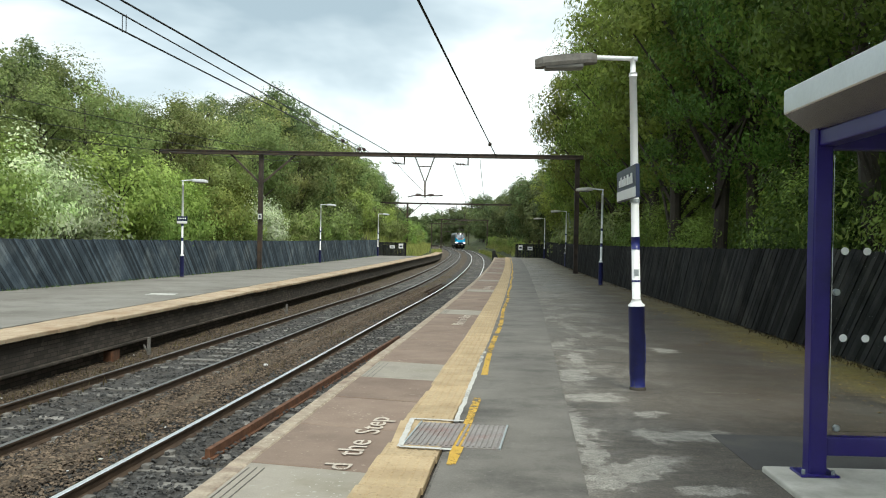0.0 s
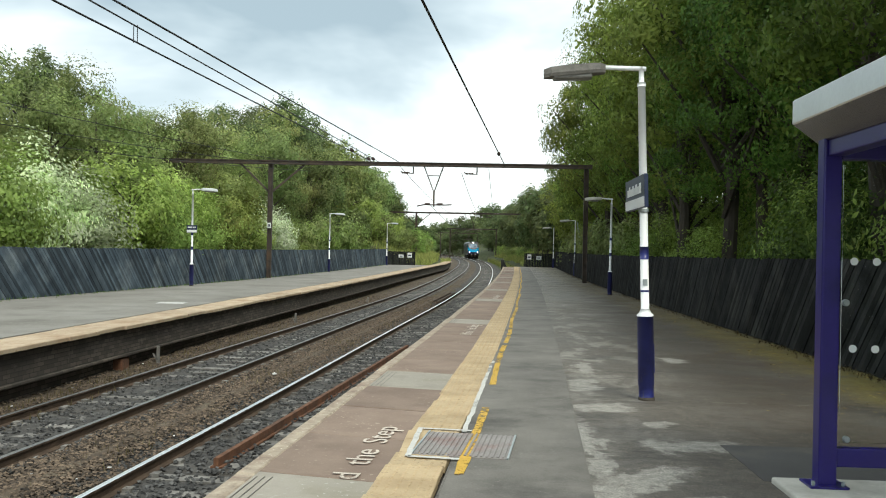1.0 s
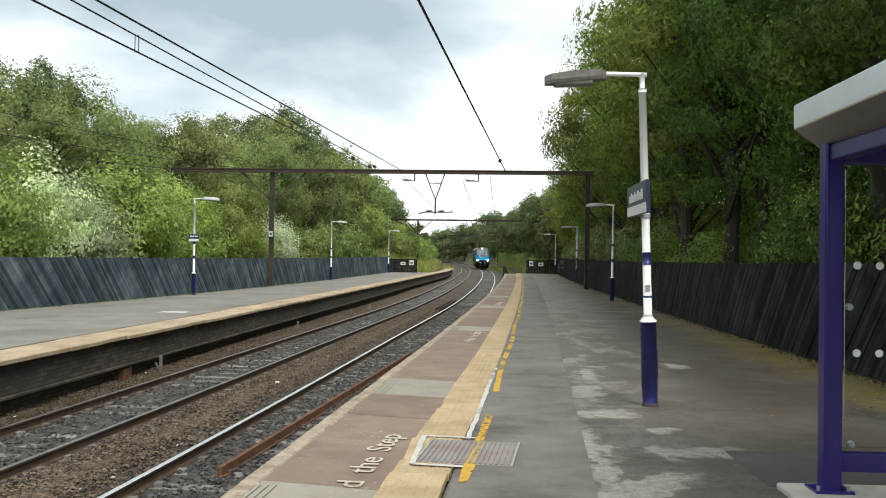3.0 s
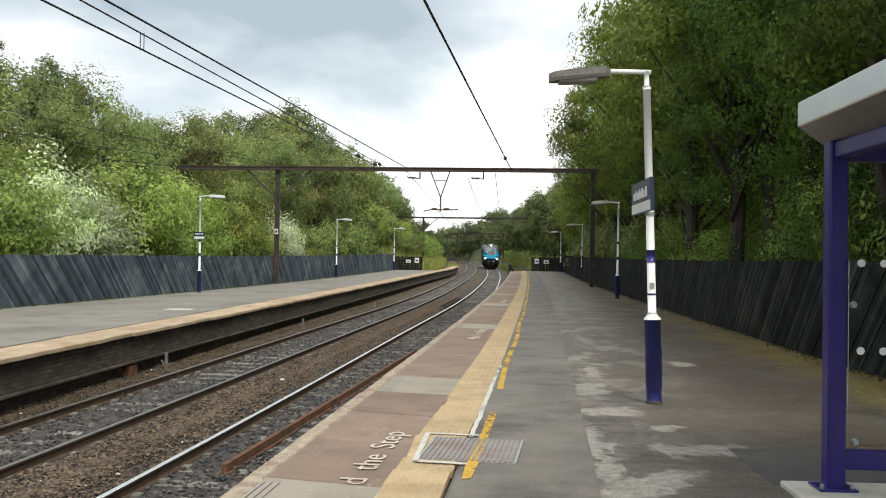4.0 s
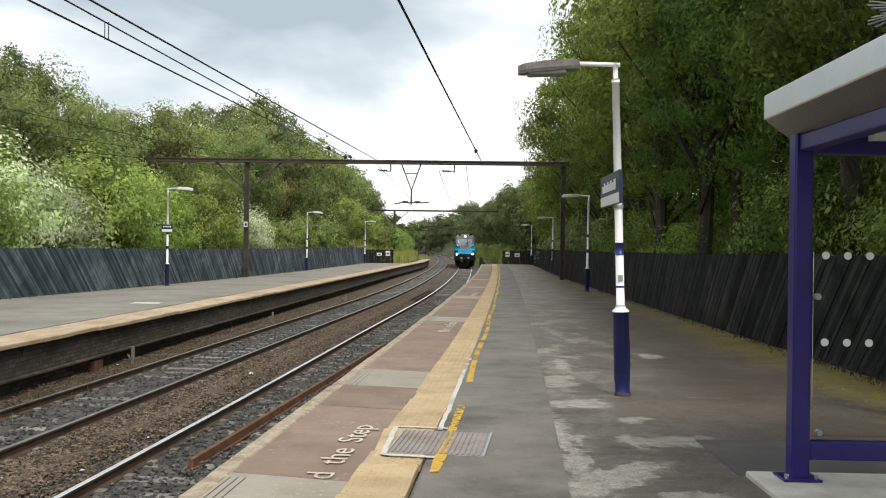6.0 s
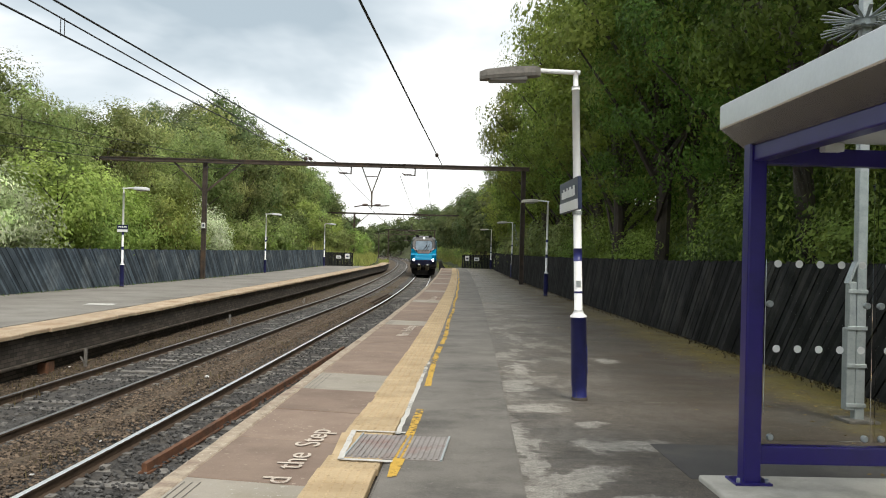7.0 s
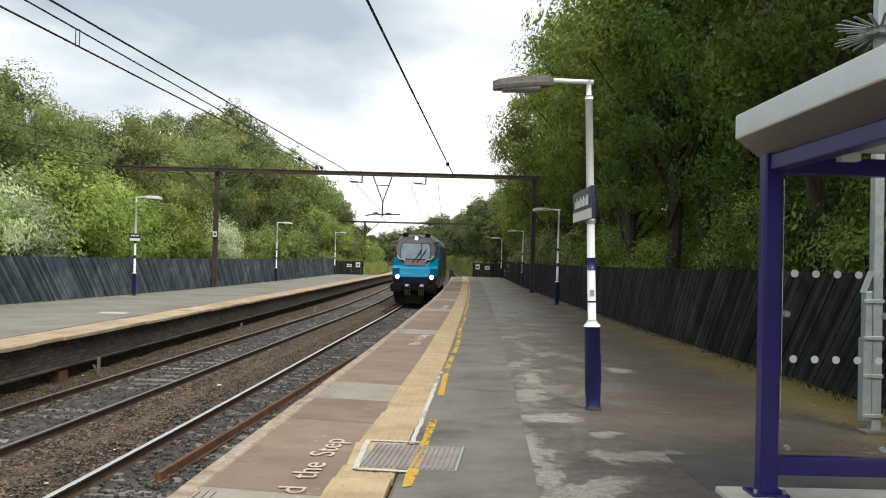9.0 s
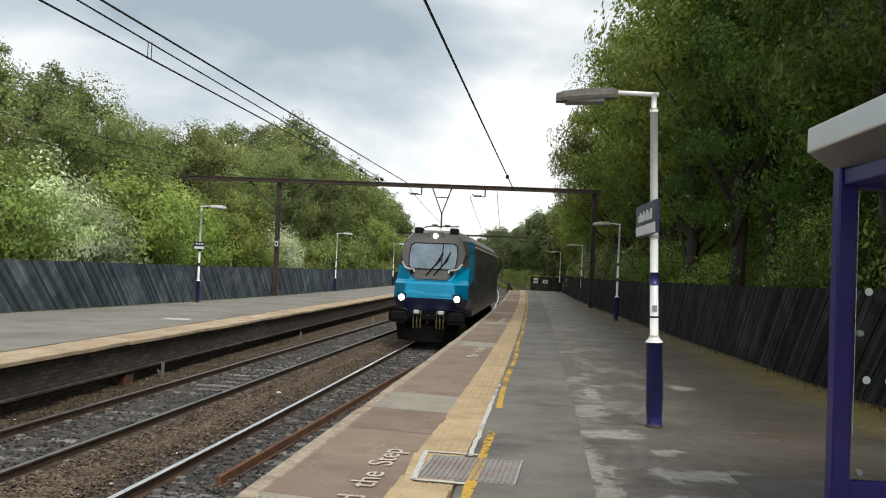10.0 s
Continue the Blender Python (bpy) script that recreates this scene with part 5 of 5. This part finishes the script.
        bm = bmesh.new()
        box(bm, s * 0.42 - 0.09, s * 0.42 + 0.09, -0.10, 0.1, 1.08, 1.2, 0.02)
        part("hose_cock", bm, M_SILVER, root)
        # cab side: door, window, grilles
        bm = bmesh.new()
        box(bm, s * 1.35 - 0.012, s * 1.35 + 0.012, 2.1, 2.85, 1.0, 3.0, 0.006)
        door = part("cab_door", bm, M_LSIDE, root)
        bm = bmesh.new()
        box(bm, s * 1.364 - 0.006, s * 1.364 + 0.006, 2.25, 2.7, 2.2, 2.85)
        part("door_window", bm, M_WINDOW_SHEEN, door)
        for k in range(6):
            bm = bmesh.new()
            y0 = 3.6 + k * 2.6
            box(bm, s * 1.35 - 0.02, s * 1.35 + 0.02, y0, y0 + 2.2, 1.35, 2.95, 0.01)
            for q in range(9):
                box(bm, s * 1.375 - 0.012, s * 1.375 + 0.012, y0 + 0.06, y0 + 2.14, 1.45 + q * 0.165, 1.52 + q * 0.165)
            part("side_grille", bm, M_LSIDE, root)
        bm = bmesh.new()
        box(bm, s * 1.28 - 0.04, s * 1.28 + 0.04, 3.2, 20.3, 3.38, 3.44)
        part("roof_rail", bm, M_SILVER, root, "pale strip along the roof edge")
        bm = bmesh.new()
        box(bm, s * 1.36 - 0.015, s * 1.36 + 0.015, 1.9, 20.2, 1.0, 1.14)
        part("sill_stripe", bm, M_LGREY, root)
    bm = bmesh.new()
    box(bm, -0.28, 0.28, 1.11, 1.45, 3.56, 3.84, 0.03)
    box_top = part("top_lamp_box", bm, M_LGREY, root)
    bm = bmesh.new()
    tube(bm, [(0, 1.085, 3.69), (0, 1.11, 3.69)], 0.085, 18)
    part("top_light", bm, M_TOPL, box_top, "lit round top headlight")
    bm = bmesh.new()
    box(bm, -1.1, 1.1, 0.22, 0.6, 0.86, 1.24, 0.05)
    part("buffer_beam", bm, M_LBLACK, root)
    bm = bmesh.new()
    loft(bm, [[(-1.25, 0.75, 0.78), (-0.55, 0.42, 0.72), (0.55, 0.42, 0.72), (1.25, 0.75, 0.78)], [(-1.12, 0.55, 0.18), (-0.5, 0.12, 0.16), (0.5, 0.12, 0.16), (1.12, 0.55, 0.18)],
              [(-1.12, 0.59, 0.18), (-0.5, 0.17, 0.16), (0.5, 0.17, 0.16), (1.12, 0.59, 0.18)]])
    bmesh.ops.recalc_face_normals(bm, faces=bm.faces)
    part("snow_plough", bm, M_LUNDER, root)
    bm = bmesh.new()
    tube(bm, [(0, 0.1, 1.05), (0, -0.28, 1.0), (0, -0.3, 0.78)], 0.05, 8)
    part("coupling_hook", bm, M_LBLACK, root)
    bm = bmesh.new()
    box(bm, -1.2, 1.2, 5.6, 14.8, 0.35, 0.95, 0.08)
    part("fuel_tank", bm, M_LBLACK, root)
    bm = bmesh.new()
    box(bm, -1.0, 1.0, 0.4, 20.2, 0.8, 0.96)
    part("underframe", bm, M_LBLACK, root)
    bogie(root, 3.6, 1.95)
    bogie(root, 16.8, 1.95)
    bm = bmesh.new()
    box(bm, -0.55, 0.55, 7.0, 13.0, 3.88, 4.0, 0.05)
    part("roof_hatch", bm, M_LGREY, root)
    return root


locomotive = build_loco()
locomotive.scale = (1.0, 1.0, 1.05)


def on_track(y, length):
    """The pose of a vehicle whose front stands at y of the nearer track and which points along it."""
    p = Vector((track_x(y), y, rise(y) - 0.95))
    q = Vector((track_x(y + length), y + length, rise(y + length) - 0.95))
    d = (q - p).normalized()
    return pose(p.x, p.y, p.z, math.degrees(math.asin(d.z)), 0, -math.degrees(math.atan2(d.x, d.y)))


def front_at(t):
    return 30.2 + 19.0 * (10.0 - t)


def motions():
    times = [k * 0.5 for k in range(21)]
    walk(locomotive, [(t, on_track(front_at(t), 20.4)) for t in times])


# ---- things on and beside the platforms ----
def build_cover():
    root = tagged(new("access_cover"), "ribbed steel access cover with worn paint, set in the platform", "access cover")
    q = pose(0.27, 7.72, 0.0, 0, 0, -6)
    bm = bmesh.new()
    box(bm, -0.37, 0.37, -0.43, 0.43, -0.02, 0.008, 0.0)
    part("plate", bm, M_GRATE, root)
    for i in range(17):
        bm = bmesh.new()
        x = -0.35 + i * 0.0425
        box(bm, x, x + 0.02, -0.41, 0.41, 0.008, 0.016)
        part("rib", bm, M_GRATE, root)
    for x in (-0.385, 0.37):
        bm = bmesh.new()
        box(bm, x, x + 0.015, -0.44, 0.44, -0.02, 0.018)
        part("edge_strip", bm, M_GALV, root)
    root.matrix_basis = q


build_cover()


def flat_strip(name, pts, width, z, material, label, category):
    """A painted line on the platform, along points of the plan."""
    bm = bmesh.new()
    prev = None
    for i, (x, y) in enumerate(pts):
        a, b = pts[max(i - 1, 0)], pts[min(i + 1, len(pts) - 1)]
        d = Vector((b[0] - a[0], b[1] - a[1], 0)).normalized()
        s = Vector((-d.y, d.x, 0)) * width * (0.5 + 0.14 * noise.noise((x * 2.5, y * 2.5, 1.7)))
        cur = [bm.verts.new((x + s.x, y + s.y, rise(y) + z)), bm.verts.new((x - s.x, y - s.y, rise(y) + z))]
        if prev:
            bm.faces.new((prev[0], prev[1], cur[1], cur[0]))
        prev = cur
    bmesh.ops.recalc_face_normals(bm, faces=bm.faces)
    return tagged(finish(name, bm, material), label, category, kind="structure")


for y0, y1 in ((6.75, 9.5), (11.0, 15.6), (15.9, 84.0)):
    flat_strip("yellow_line", [(edge_x(y) + 1.555 + 0.02 * math.sin(y * 0.8) + 0.012 * noise.noise((y * 2.2, 3, 0)), y) for y in np.arange(y0, y1, 0.1)], 0.078, 0.010, M_YELLOW, "flaking yellow safety line on the platform", "painted line")
flat_strip("white_line", [(edge_x(y) + 1.455 + 0.025 * noise.noise((y * 3, 5, 0)), y) for y in np.arange(8.2, 13.4, 0.06)], 0.045, 0.012, M_WHITELINE, "ragged white paint along the tactile paving", "painted line")
flat_strip("asphalt_joint", [(x, 10.2 - 0.02 * (x - 2.4) + 0.03 * noise.noise((x * 3, 1, 0))) for x in np.arange(2.45, 5.5, 0.08)], 0.035, 0.004, M_SEAM, "pale worn seam across the asphalt", "asphalt seam")
flat_strip("white_line", [(-0.17 + 0.02 * s + 0.008 * noise.noise((s * 6, 0, 0)), 7.22 + s) for s in np.arange(0, 1.08, 0.04)], 0.045, 0.020, M_WHITELINE, "ragged white paint round the access cover", "painted line")
flat_strip("white_line", [(-0.17 + s, 8.28 - s * 0.1 + 0.008 * noise.noise((s * 7, 2, 0))) for s in np.arange(0, 0.5, 0.04)], 0.045, 0.020, M_WHITELINE, "ragged white paint round the access cover", "painted line")
flat_strip("white_line", [(-0.17 + s, 7.22 - s * 0.12 + 0.008 * noise.noise((s * 7, 2, 0))) for s in np.arange(0, 0.44, 0.04)], 0.045, 0.020, M_WHITELINE, "ragged white paint round the access cover", "painted line")
flat_strip("white_patch", [(-9.35 + s, 25.9 + 0.15 * s) for s in np.arange(0, 0.9, 0.1)], 0.85, -0.09, M_WHITELINE, "worn white rectangle painted on the opposite platform", "painted patch")


def platform_words(text, y_end, length, height):
    """Words painted along the slabs, to be read from the side of the train."""
    cu = bpy.data.curves.new("platform_words", "FONT")
    cu.body, cu.size, cu.extrude = text, 0.35, 0.001
    tmp = new("platform_words", cu)
    deps = bpy.context.evaluated_depsgraph_get()
    me = bpy.data.meshes.new_from_object(tmp.evaluated_get(deps))
    bpy.data.objects.remove(tmp)
    xs, ys = [v.co.x for v in me.vertices], [v.co.y for v in me.vertices]
    for v in me.vertices:
        v.co.x = (v.co.x - max(xs)) / (max(xs) - min(xs)) * length
        v.co.y = ((v.co.y - min(ys)) / (max(ys) - min(ys)) - 0.5) * height
    me.materials.clear()
    me.materials.append(M_LETTER)
    ob = tagged(new("platform_words", me), "worn pale words painted on the red slabs", "painted words", kind="structure")
    ob.matrix_basis = pose(edge_x(y_end) + 0.79, y_end, rise(y_end) + 0.010, 0, 0, 90 - 3.6)
    return ob


platform_words("d  the  Step", 8.33, 1.80, 0.27)
platform_words("Mind the Step", 19.6, 2.3, 0.30)
platform_words("Mind the Step", 33.0, 2.3, 0.30)

# old rusty rail lying in the nearer track
bm = bmesh.new()
bar(bm, (-2.84, 11.0, -1.04), (-1.70, 24.3, -1.04), 0.065, 0.11)
bar(bm, (-2.84, 11.0, -1.10), (-1.70, 24.3, -1.10), 0.15, 0.02)
tagged(finish("guard_rail", bm, M_RUST), "loose rusty steel guard rail lying between the running rails", "guard rail")
for dx, y0 in ((1.95, 44.6), (2.2, 44.0)):
    bm = bmesh.new()
    bar(bm, (far_x(y0) + dx, y0, -0.98 + rise(y0)), (far_x(y0 + 9) + dx + 0.1, y0 + 9, -0.98 + rise(y0 + 9)), 0.07, 0.12)
    tagged(finish("spare_rail", bm, M_RAIL), "short length of spare rail lying between the tracks", "spare rail", "spare rails")
for x, y, h in ((-7.0, 19.9, 0.42), (-6.35, 31.2, 0.4), (-5.5, 44.0, 0.35)):
    bm = bmesh.new()
    box(bm, x - 0.035, x + 0.035, y - 0.03, y + 0.03, -1.2, -1.1 + h, 0.01)
    bar(bm, (x, y, -1.05), (x - 0.12, y, -0.85), 0.03, 0.03)
    tagged(finish("marker_peg", bm, M_SLEEPER), "pale survey peg standing in the ballast", "marker peg", "marker pegs")
bm = bmesh.new()
box(bm, -7.55, -7.25, 18.5, 18.9, -1.25, -0.82, 0.02)
tagged(finish("track_box", bm, M_RUST), "small brown lineside box against the platform wall", "lineside box")
bm = bmesh.new()
bmesh.ops.create_icosphere(bm, subdivisions=1, radius=0.06)
lit = tagged(finish("litter", bm, M_SIGNW), "scrap of white litter on the ballast", "litter")
lit.matrix_basis = pose(-3.95, 18.4, -1.02) @ Matrix.Diagonal((0.9, 0.6, 0.5, 1))
lit["group"] = "scraps of litter"
rl = random.Random(12)
for i in range(16):
    y = rl.uniform(9.5, 26)
    x = far_x(y) + (rl.uniform(-2.0, -1.1) if i % 2 else rl.uniform(1.1, 2.2))
    copy_thing(lit, pose(x, y, rise(y) - 1.01, rl.uniform(0, 180), 0, rl.uniform(0, 360)) @ Matrix.Diagonal((rl.uniform(0.25, 0.6), rl.uniform(0.12, 0.3), 0.12, 1)))
for i in range(5):
    y = 92 + i * 1.2
    bm = bmesh.new()
    box(bm, edge_x(86) - 0.12 + i * 0.12, edge_x(86) + 0.16 + i * 0.12, y, y + 0.22, rise(y) - 1.2, rise(y) + 0.55 - 0.18 * i, 0.02)
    tagged(finish("ramp_post", bm, M_FENCE_R), "dark stump of a post beside the platform ramp", "post", "ramp posts")


# ---- fences across the platform ends, with notices ----
def end_fence(x0, x1, y, z, signs):
    root = tagged(new("end_fence"), "dark board fence closing the platform end, with small notices", "fence")
    n = int(abs(x1 - x0) / 0.15)
    for i in range(n):
        x = x0 + (x1 - x0) * i / n
        bm = bmesh.new()
        box(bm, x, x + 0.14, y - 0.012, y + 0.012, z - 0.1, z + 1.35 + 0.02 * (i % 3))
        part("board", bm, M_FENCE_R, root)
    bm = bmesh.new()
    box(bm, min(x0, x1), max(x0, x1), y + 0.013, y + 0.06, z + 0.9, z + 1.0)
    part("rail", bm, M_FENCE_R, root)
    for sx, w, h in signs:
        bm = bmesh.new()
        box(bm, sx, sx + w, y - 0.05, y - 0.03, z + 0.75, z + 0.75 + h, 0.004)
        s = part("notice", bm, M_SIGNW, root, "small white notice with dark bars")
        bm = bmesh.new()
        box(bm, sx + w * 0.2, sx + w * 0.8, y - 0.055, y - 0.051, z + 0.75 + h * 0.3, z + 0.75 + h * 0.6)
        part("bar", bm, M_NAVY, s)


end_fence(4.3, 7.4, P_END - 0.4, rise(P_END), ((4.6, 0.4, 0.5), (5.5, 0.5, 0.35)))
end_fence(-9.55, -6.7, PL_END - 1.0, rise(PL_END) - 0.1, ((-8.4, 0.5, 0.3), (-7.5, 0.45, 0.5)))


# ---- small pieces: slabs, tactile tiles, boards, sleepers, stones ----
def piece(name, me, m, parent):
    ob = new(name, me)
    ob.parent = parent
    ob.matrix_basis = m
    return ob


def slab_mesh(name, w, l, t, bevel, material, bump_rows=0, skew=0.0):
    bm = bmesh.new()
    box(bm, 0, w, -l / 2, l / 2, -t, 0.0)
    top_edges = [e for e in bm.edges if all(v.co.z > -1e-4 for v in e.verts)]
    bmesh.ops.bevel(bm, geom=top_edges, offset=bevel, segments=1, affect="EDGES")
    for v in bm.verts:
        v.co.y -= skew * (v.co.x - 0.5)
    if bump_rows:
        step = w / bump_rows
        for i in range(bump_rows):
            for j in range(bump_rows):
                x, y = step * (i + 0.5), -l / 2 + step * (j + 0.5)
                r0 = [bm.verts.new((x + 0.014 * math.cos(a), y + 0.014 * math.sin(a), 0.0)) for a in (0.5, 1.76, 3.0, 4.27, 5.5)]
                r1 = [bm.verts.new((x + 0.008 * math.cos(a), y + 0.008 * math.sin(a), 0.006)) for a in (0.5, 1.76, 3.0, 4.27, 5.5)]
                for q in range(5):
                    bm.faces.new((r0[q], r0[(q + 1) % 5], r1[(q + 1) % 5], r1[q]))
                bm.faces.new(r1)
    me = bpy.data.meshes.new(name)
    bm.to_mesh(me)
    bm.free()
    me.materials.append(material)
    return me


SLAB_L = 1.335
SKEW = 0.17  # the joints run aslant to the edge
slab_red = slab_mesh("slab", 0.92, SLAB_L - 0.016, 0.07, 0.007, M_SLAB_RED, skew=SKEW)
slab_grey = slab_mesh("slab", 0.92, SLAB_L - 0.016, 0.07, 0.007, M_SLAB_GREY, skew=SKEW)
coping = slab_mesh("coping_stone", 0.15, SLAB_L - 0.012, 0.09, 0.015, M_COPING)
tile = slab_mesh("tactile_tile", 0.43, 0.394, 0.05, 0.004, M_TACTILE, 6)
rs = random.Random(3)
n_slab = int((P_END + 2) / SLAB_L)
bm = bmesh.new()
for q in range(3):
    box(bm, 0.05 + q * 0.055, 0.056 + q * 0.055, -0.6, 0.6, -0.01, 0.0035)
groove = bpy.data.meshes.new("groove")
bm.to_mesh(groove)
bm.free()
groove.materials.append(M_LANTERN)
for i in range(n_slab):
    y = 6.62 + SLAB_L * (i - 7 + 0.5)
    yaw = -math.degrees(math.atan(0.06276 - 0.000394 * y))
    z = rise(y)
    grey = i in (6, 10, 17, 24, 30, 37, 43, 50, 56, 62)
    piece("slab", slab_grey if grey else slab_red, pose(edge_x(y) + 0.115, y, z + rs.uniform(-0.003, 0.003), 0, rs.uniform(-0.25, 0.25), yaw), edge_base)
    if grey:
        piece("groove", groove, pose(edge_x(y) + 0.1, y, z + 0.001, 0, 0, yaw), edge_base)
    piece("coping_stone", coping, pose(edge_x(y) - 0.04 + rs.uniform(-0.012, 0.012), y, z + rs.uniform(-0.006, 0.002), 0, 0, yaw), edge_base)
for i in range(225):
    y = -1.6 + 0.4 * i
    if y > P_END - 0.3:
        break
    if 7.3 < y < 8.2:
        continue
    yaw = -math.degrees(math.atan(0.06276 - 0.000394 * y))
    piece("tactile_tile", tile, pose(edge_x(y) + min(1.03, 0.935 + 0.0065 * y) + rs.uniform(-0.006, 0.006), y, rise(y) + 0.006 + rs.uniform(-0.002, 0.002), 0, 0, yaw), edge_base)
bm = bmesh.new()
for q in range(3):
    box(bm, edge_x(7.75) + 0.99, edge_x(7.75) + 1.155, 7.22 + q * 0.345, 7.555 + q * 0.345, -0.05, 0.0055)
tagged(finish("cut_tiles", bm, M_TACTILE), "cut strips of tactile paving beside the access cover", "paving", kind="structure")

coping_l = slab_mesh("coping_slab", 0.92, 1.19, 0.075, 0.012, M_COPING_L)
for i in range(104):
    y = -8 + 1.2 * (i + 0.5)
    if y > PL_FAR - 0.5:
        break
    yaw = -math.degrees(math.atan(0.0088 + 0.00054 * y))
    piece("coping_slab", coping_l, pose(edge_left_x(y) - 0.86 + rs.uniform(-0.025, 0.03), y, rise(y) - 0.096 + rs.uniform(-0.008, 0.006), 0, rs.uniform(-0.4, 0.4), yaw), wall_left)


def diagonal_fence(name, line, y0, y1, base, height, lean, material, side, label):
    """Boards laid slantwise on rails, their tops towards the near end of the platform."""
    root = tagged(new(name), label, "fence", kind="structure")
    w, pitch = 0.104, 0.152
    run = height * lean
    bm = bmesh.new()
    a = [bm.verts.new(p) for p in ((0, -w * 0.7, 0), (0, w * 0.7, 0), (0, w * 0.7 - run, height), (0, -w * 0.7 - run, height))]
    b = [bm.verts.new((v.co.x + side * 0.022, v.co.y, v.co.z)) for v in a]
    bm.faces.new(a[::-1])
    bm.faces.new(b)
    for j in range(4):
        bm.faces.new((a[j], a[(j + 1) % 4], b[(j + 1) % 4], b[j]))
    bmesh.ops.recalc_face_normals(bm, faces=bm.faces)
    me = bpy.data.meshes.new("board")
    bm.to_mesh(me)
    bm.free()
    me.materials.append(material)
    rng = random.Random(int(y0 * 10) + 7)
    y = y0
    while y < y1:
        yaw = -math.degrees(math.atan((line(y + 0.5) - line(y - 0.5))))
        piece("board", me, pose(line(y) + rng.uniform(-0.006, 0.006), y, rise(y) + base + rng.uniform(-0.02, 0.02), rng.uniform(-0.12, 0.12), 0, yaw), root)
        y += pitch * rng.uniform(0.93, 1.07)
    for h in (0.3, 1.2):
        vf = sweep(line, [(side * 0.05, base + h), (side * 0.05, base + h + 0.09), (side * 0.1, base + h + 0.09), (side * 0.1, base + h)], y0 - 1, y1, 2.0)
        ob = new("rail", mesh_of("rail", vf[0], vf[1], material))
        ob.parent = root
    y = y0
    while y < y1:
        bm = bmesh.new()
        box(bm, line(y) + side * 0.16 - 0.05, line(y) + side * 0.16 + 0.05, y - 0.05, y + 0.05, rise(y) + base - 0.5, rise(y) + base + height - 0.05)
        part("post", bm, material, root)
        y += 2.4
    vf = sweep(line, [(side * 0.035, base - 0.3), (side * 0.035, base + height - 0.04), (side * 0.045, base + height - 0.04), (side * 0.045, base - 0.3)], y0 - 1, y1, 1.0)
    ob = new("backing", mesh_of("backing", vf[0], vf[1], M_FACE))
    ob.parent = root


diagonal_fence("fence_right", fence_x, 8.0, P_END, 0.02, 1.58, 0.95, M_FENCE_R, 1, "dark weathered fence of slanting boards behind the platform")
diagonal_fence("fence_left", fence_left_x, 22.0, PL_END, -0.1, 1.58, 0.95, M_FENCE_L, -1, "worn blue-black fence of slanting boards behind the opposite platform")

sm = sleeper_mesh()
for name, line, kids in (("sleepers_near", track_x, 0), ("sleepers_far", far_x, 1)):
    root = tagged(new(name), "concrete sleepers bedded in the ballast", "sleepers", kind="structure")
    for i in range(240):
        y = 4.0 + 0.65 * i
        yaw = -math.degrees(math.atan(0.0756 - 0.000693 * y))
        piece("sleeper", sm, pose(line(y) + rs.uniform(-0.02, 0.02), y, rise(y) - 1.108, 0, 0, yaw + rs.uniform(-0.5, 0.5)), root)


def stones(name, label, material, place, count, seed, size):
    """Loose angular stones scattered over the bed."""
    rng = np.random.default_rng(seed)
    base = np.array([(1, 0, -0.2), (-0.5, 0.87, -0.25), (-0.5, -0.87, -0.2), (0.1, 0.1, 0.75), (0.75, 0.6, 0.35), (-0.8, 0.1, 0.4), (0.4, -0.8, 0.4)])
    tri = [(0, 4, 3), (4, 1, 3), (1, 5, 3), (5, 2, 3), (2, 6, 3), (6, 0, 3), (0, 1, 4), (1, 2, 5), (2, 0, 6)]
    verts, faces = [], []
    for _ in range(count):
        x, y, z = place(rng)
        s = size * rng.uniform(0.5, 1.35)
        a = rng.uniform(0, 6.283)
        p = (base * rng.uniform(0.65, 1.3, base.shape)) * s
        ca, sa = math.cos(a), math.sin(a)
        k = len(verts)
        for q in p:
            verts.append((x + q[0] * ca - q[1] * sa, y + q[0] * sa + q[1] * ca, z + 0.012 + noise.noise((x, y, 3.1)) * 0.05 + q[2] * 0.8))
        faces += [(k + i, k + j, k + l) for i, j, l in tri]
    tagged(new(name, mesh_of(name, verts, faces, material)), label, "stones", kind="stuff")


def along(line, pairs):
    def place(r):
        y = 5 + 45 * r.random() ** 1.9
        lo, hi, h = pairs[int(r.integers(len(pairs)))]
        x = line(y) + r.uniform(lo, hi)
        return x, y, rise(y) + h
    return place


stones("ballast_stones", "dark grey broken stones between the rails", M_STONE_D, along(track_x, [(-1.4, -0.8, -1.10), (-0.68, 0.68, -1.10), (0.8, 1.6, -1.12)]), 19000, 1, 0.031)
stones("ballast_stones", "dark grey broken stones between the far rails", M_STONE_D, along(far_x, [(-1.05, -0.8, -1.12), (-0.68, 0.68, -1.10), (0.8, 1.0, -1.12)]), 14000, 2, 0.031)
stones("ballast_stones", "brown broken stones between the tracks", M_STONE_B, along(far_x, [(0.95, 1.5, -1.05), (1.3, 2.0, -1.05), (1.6, 2.45, -1.07)]), 34000, 3, 0.025)
stones("ballast_stones", "brown broken stones below the far platform wall", M_STONE_B, along(far_x, [(-2.2, -1.6, -1.05), (-1.7, -1.0, -1.08)]), 15000, 4, 0.025)

motions()
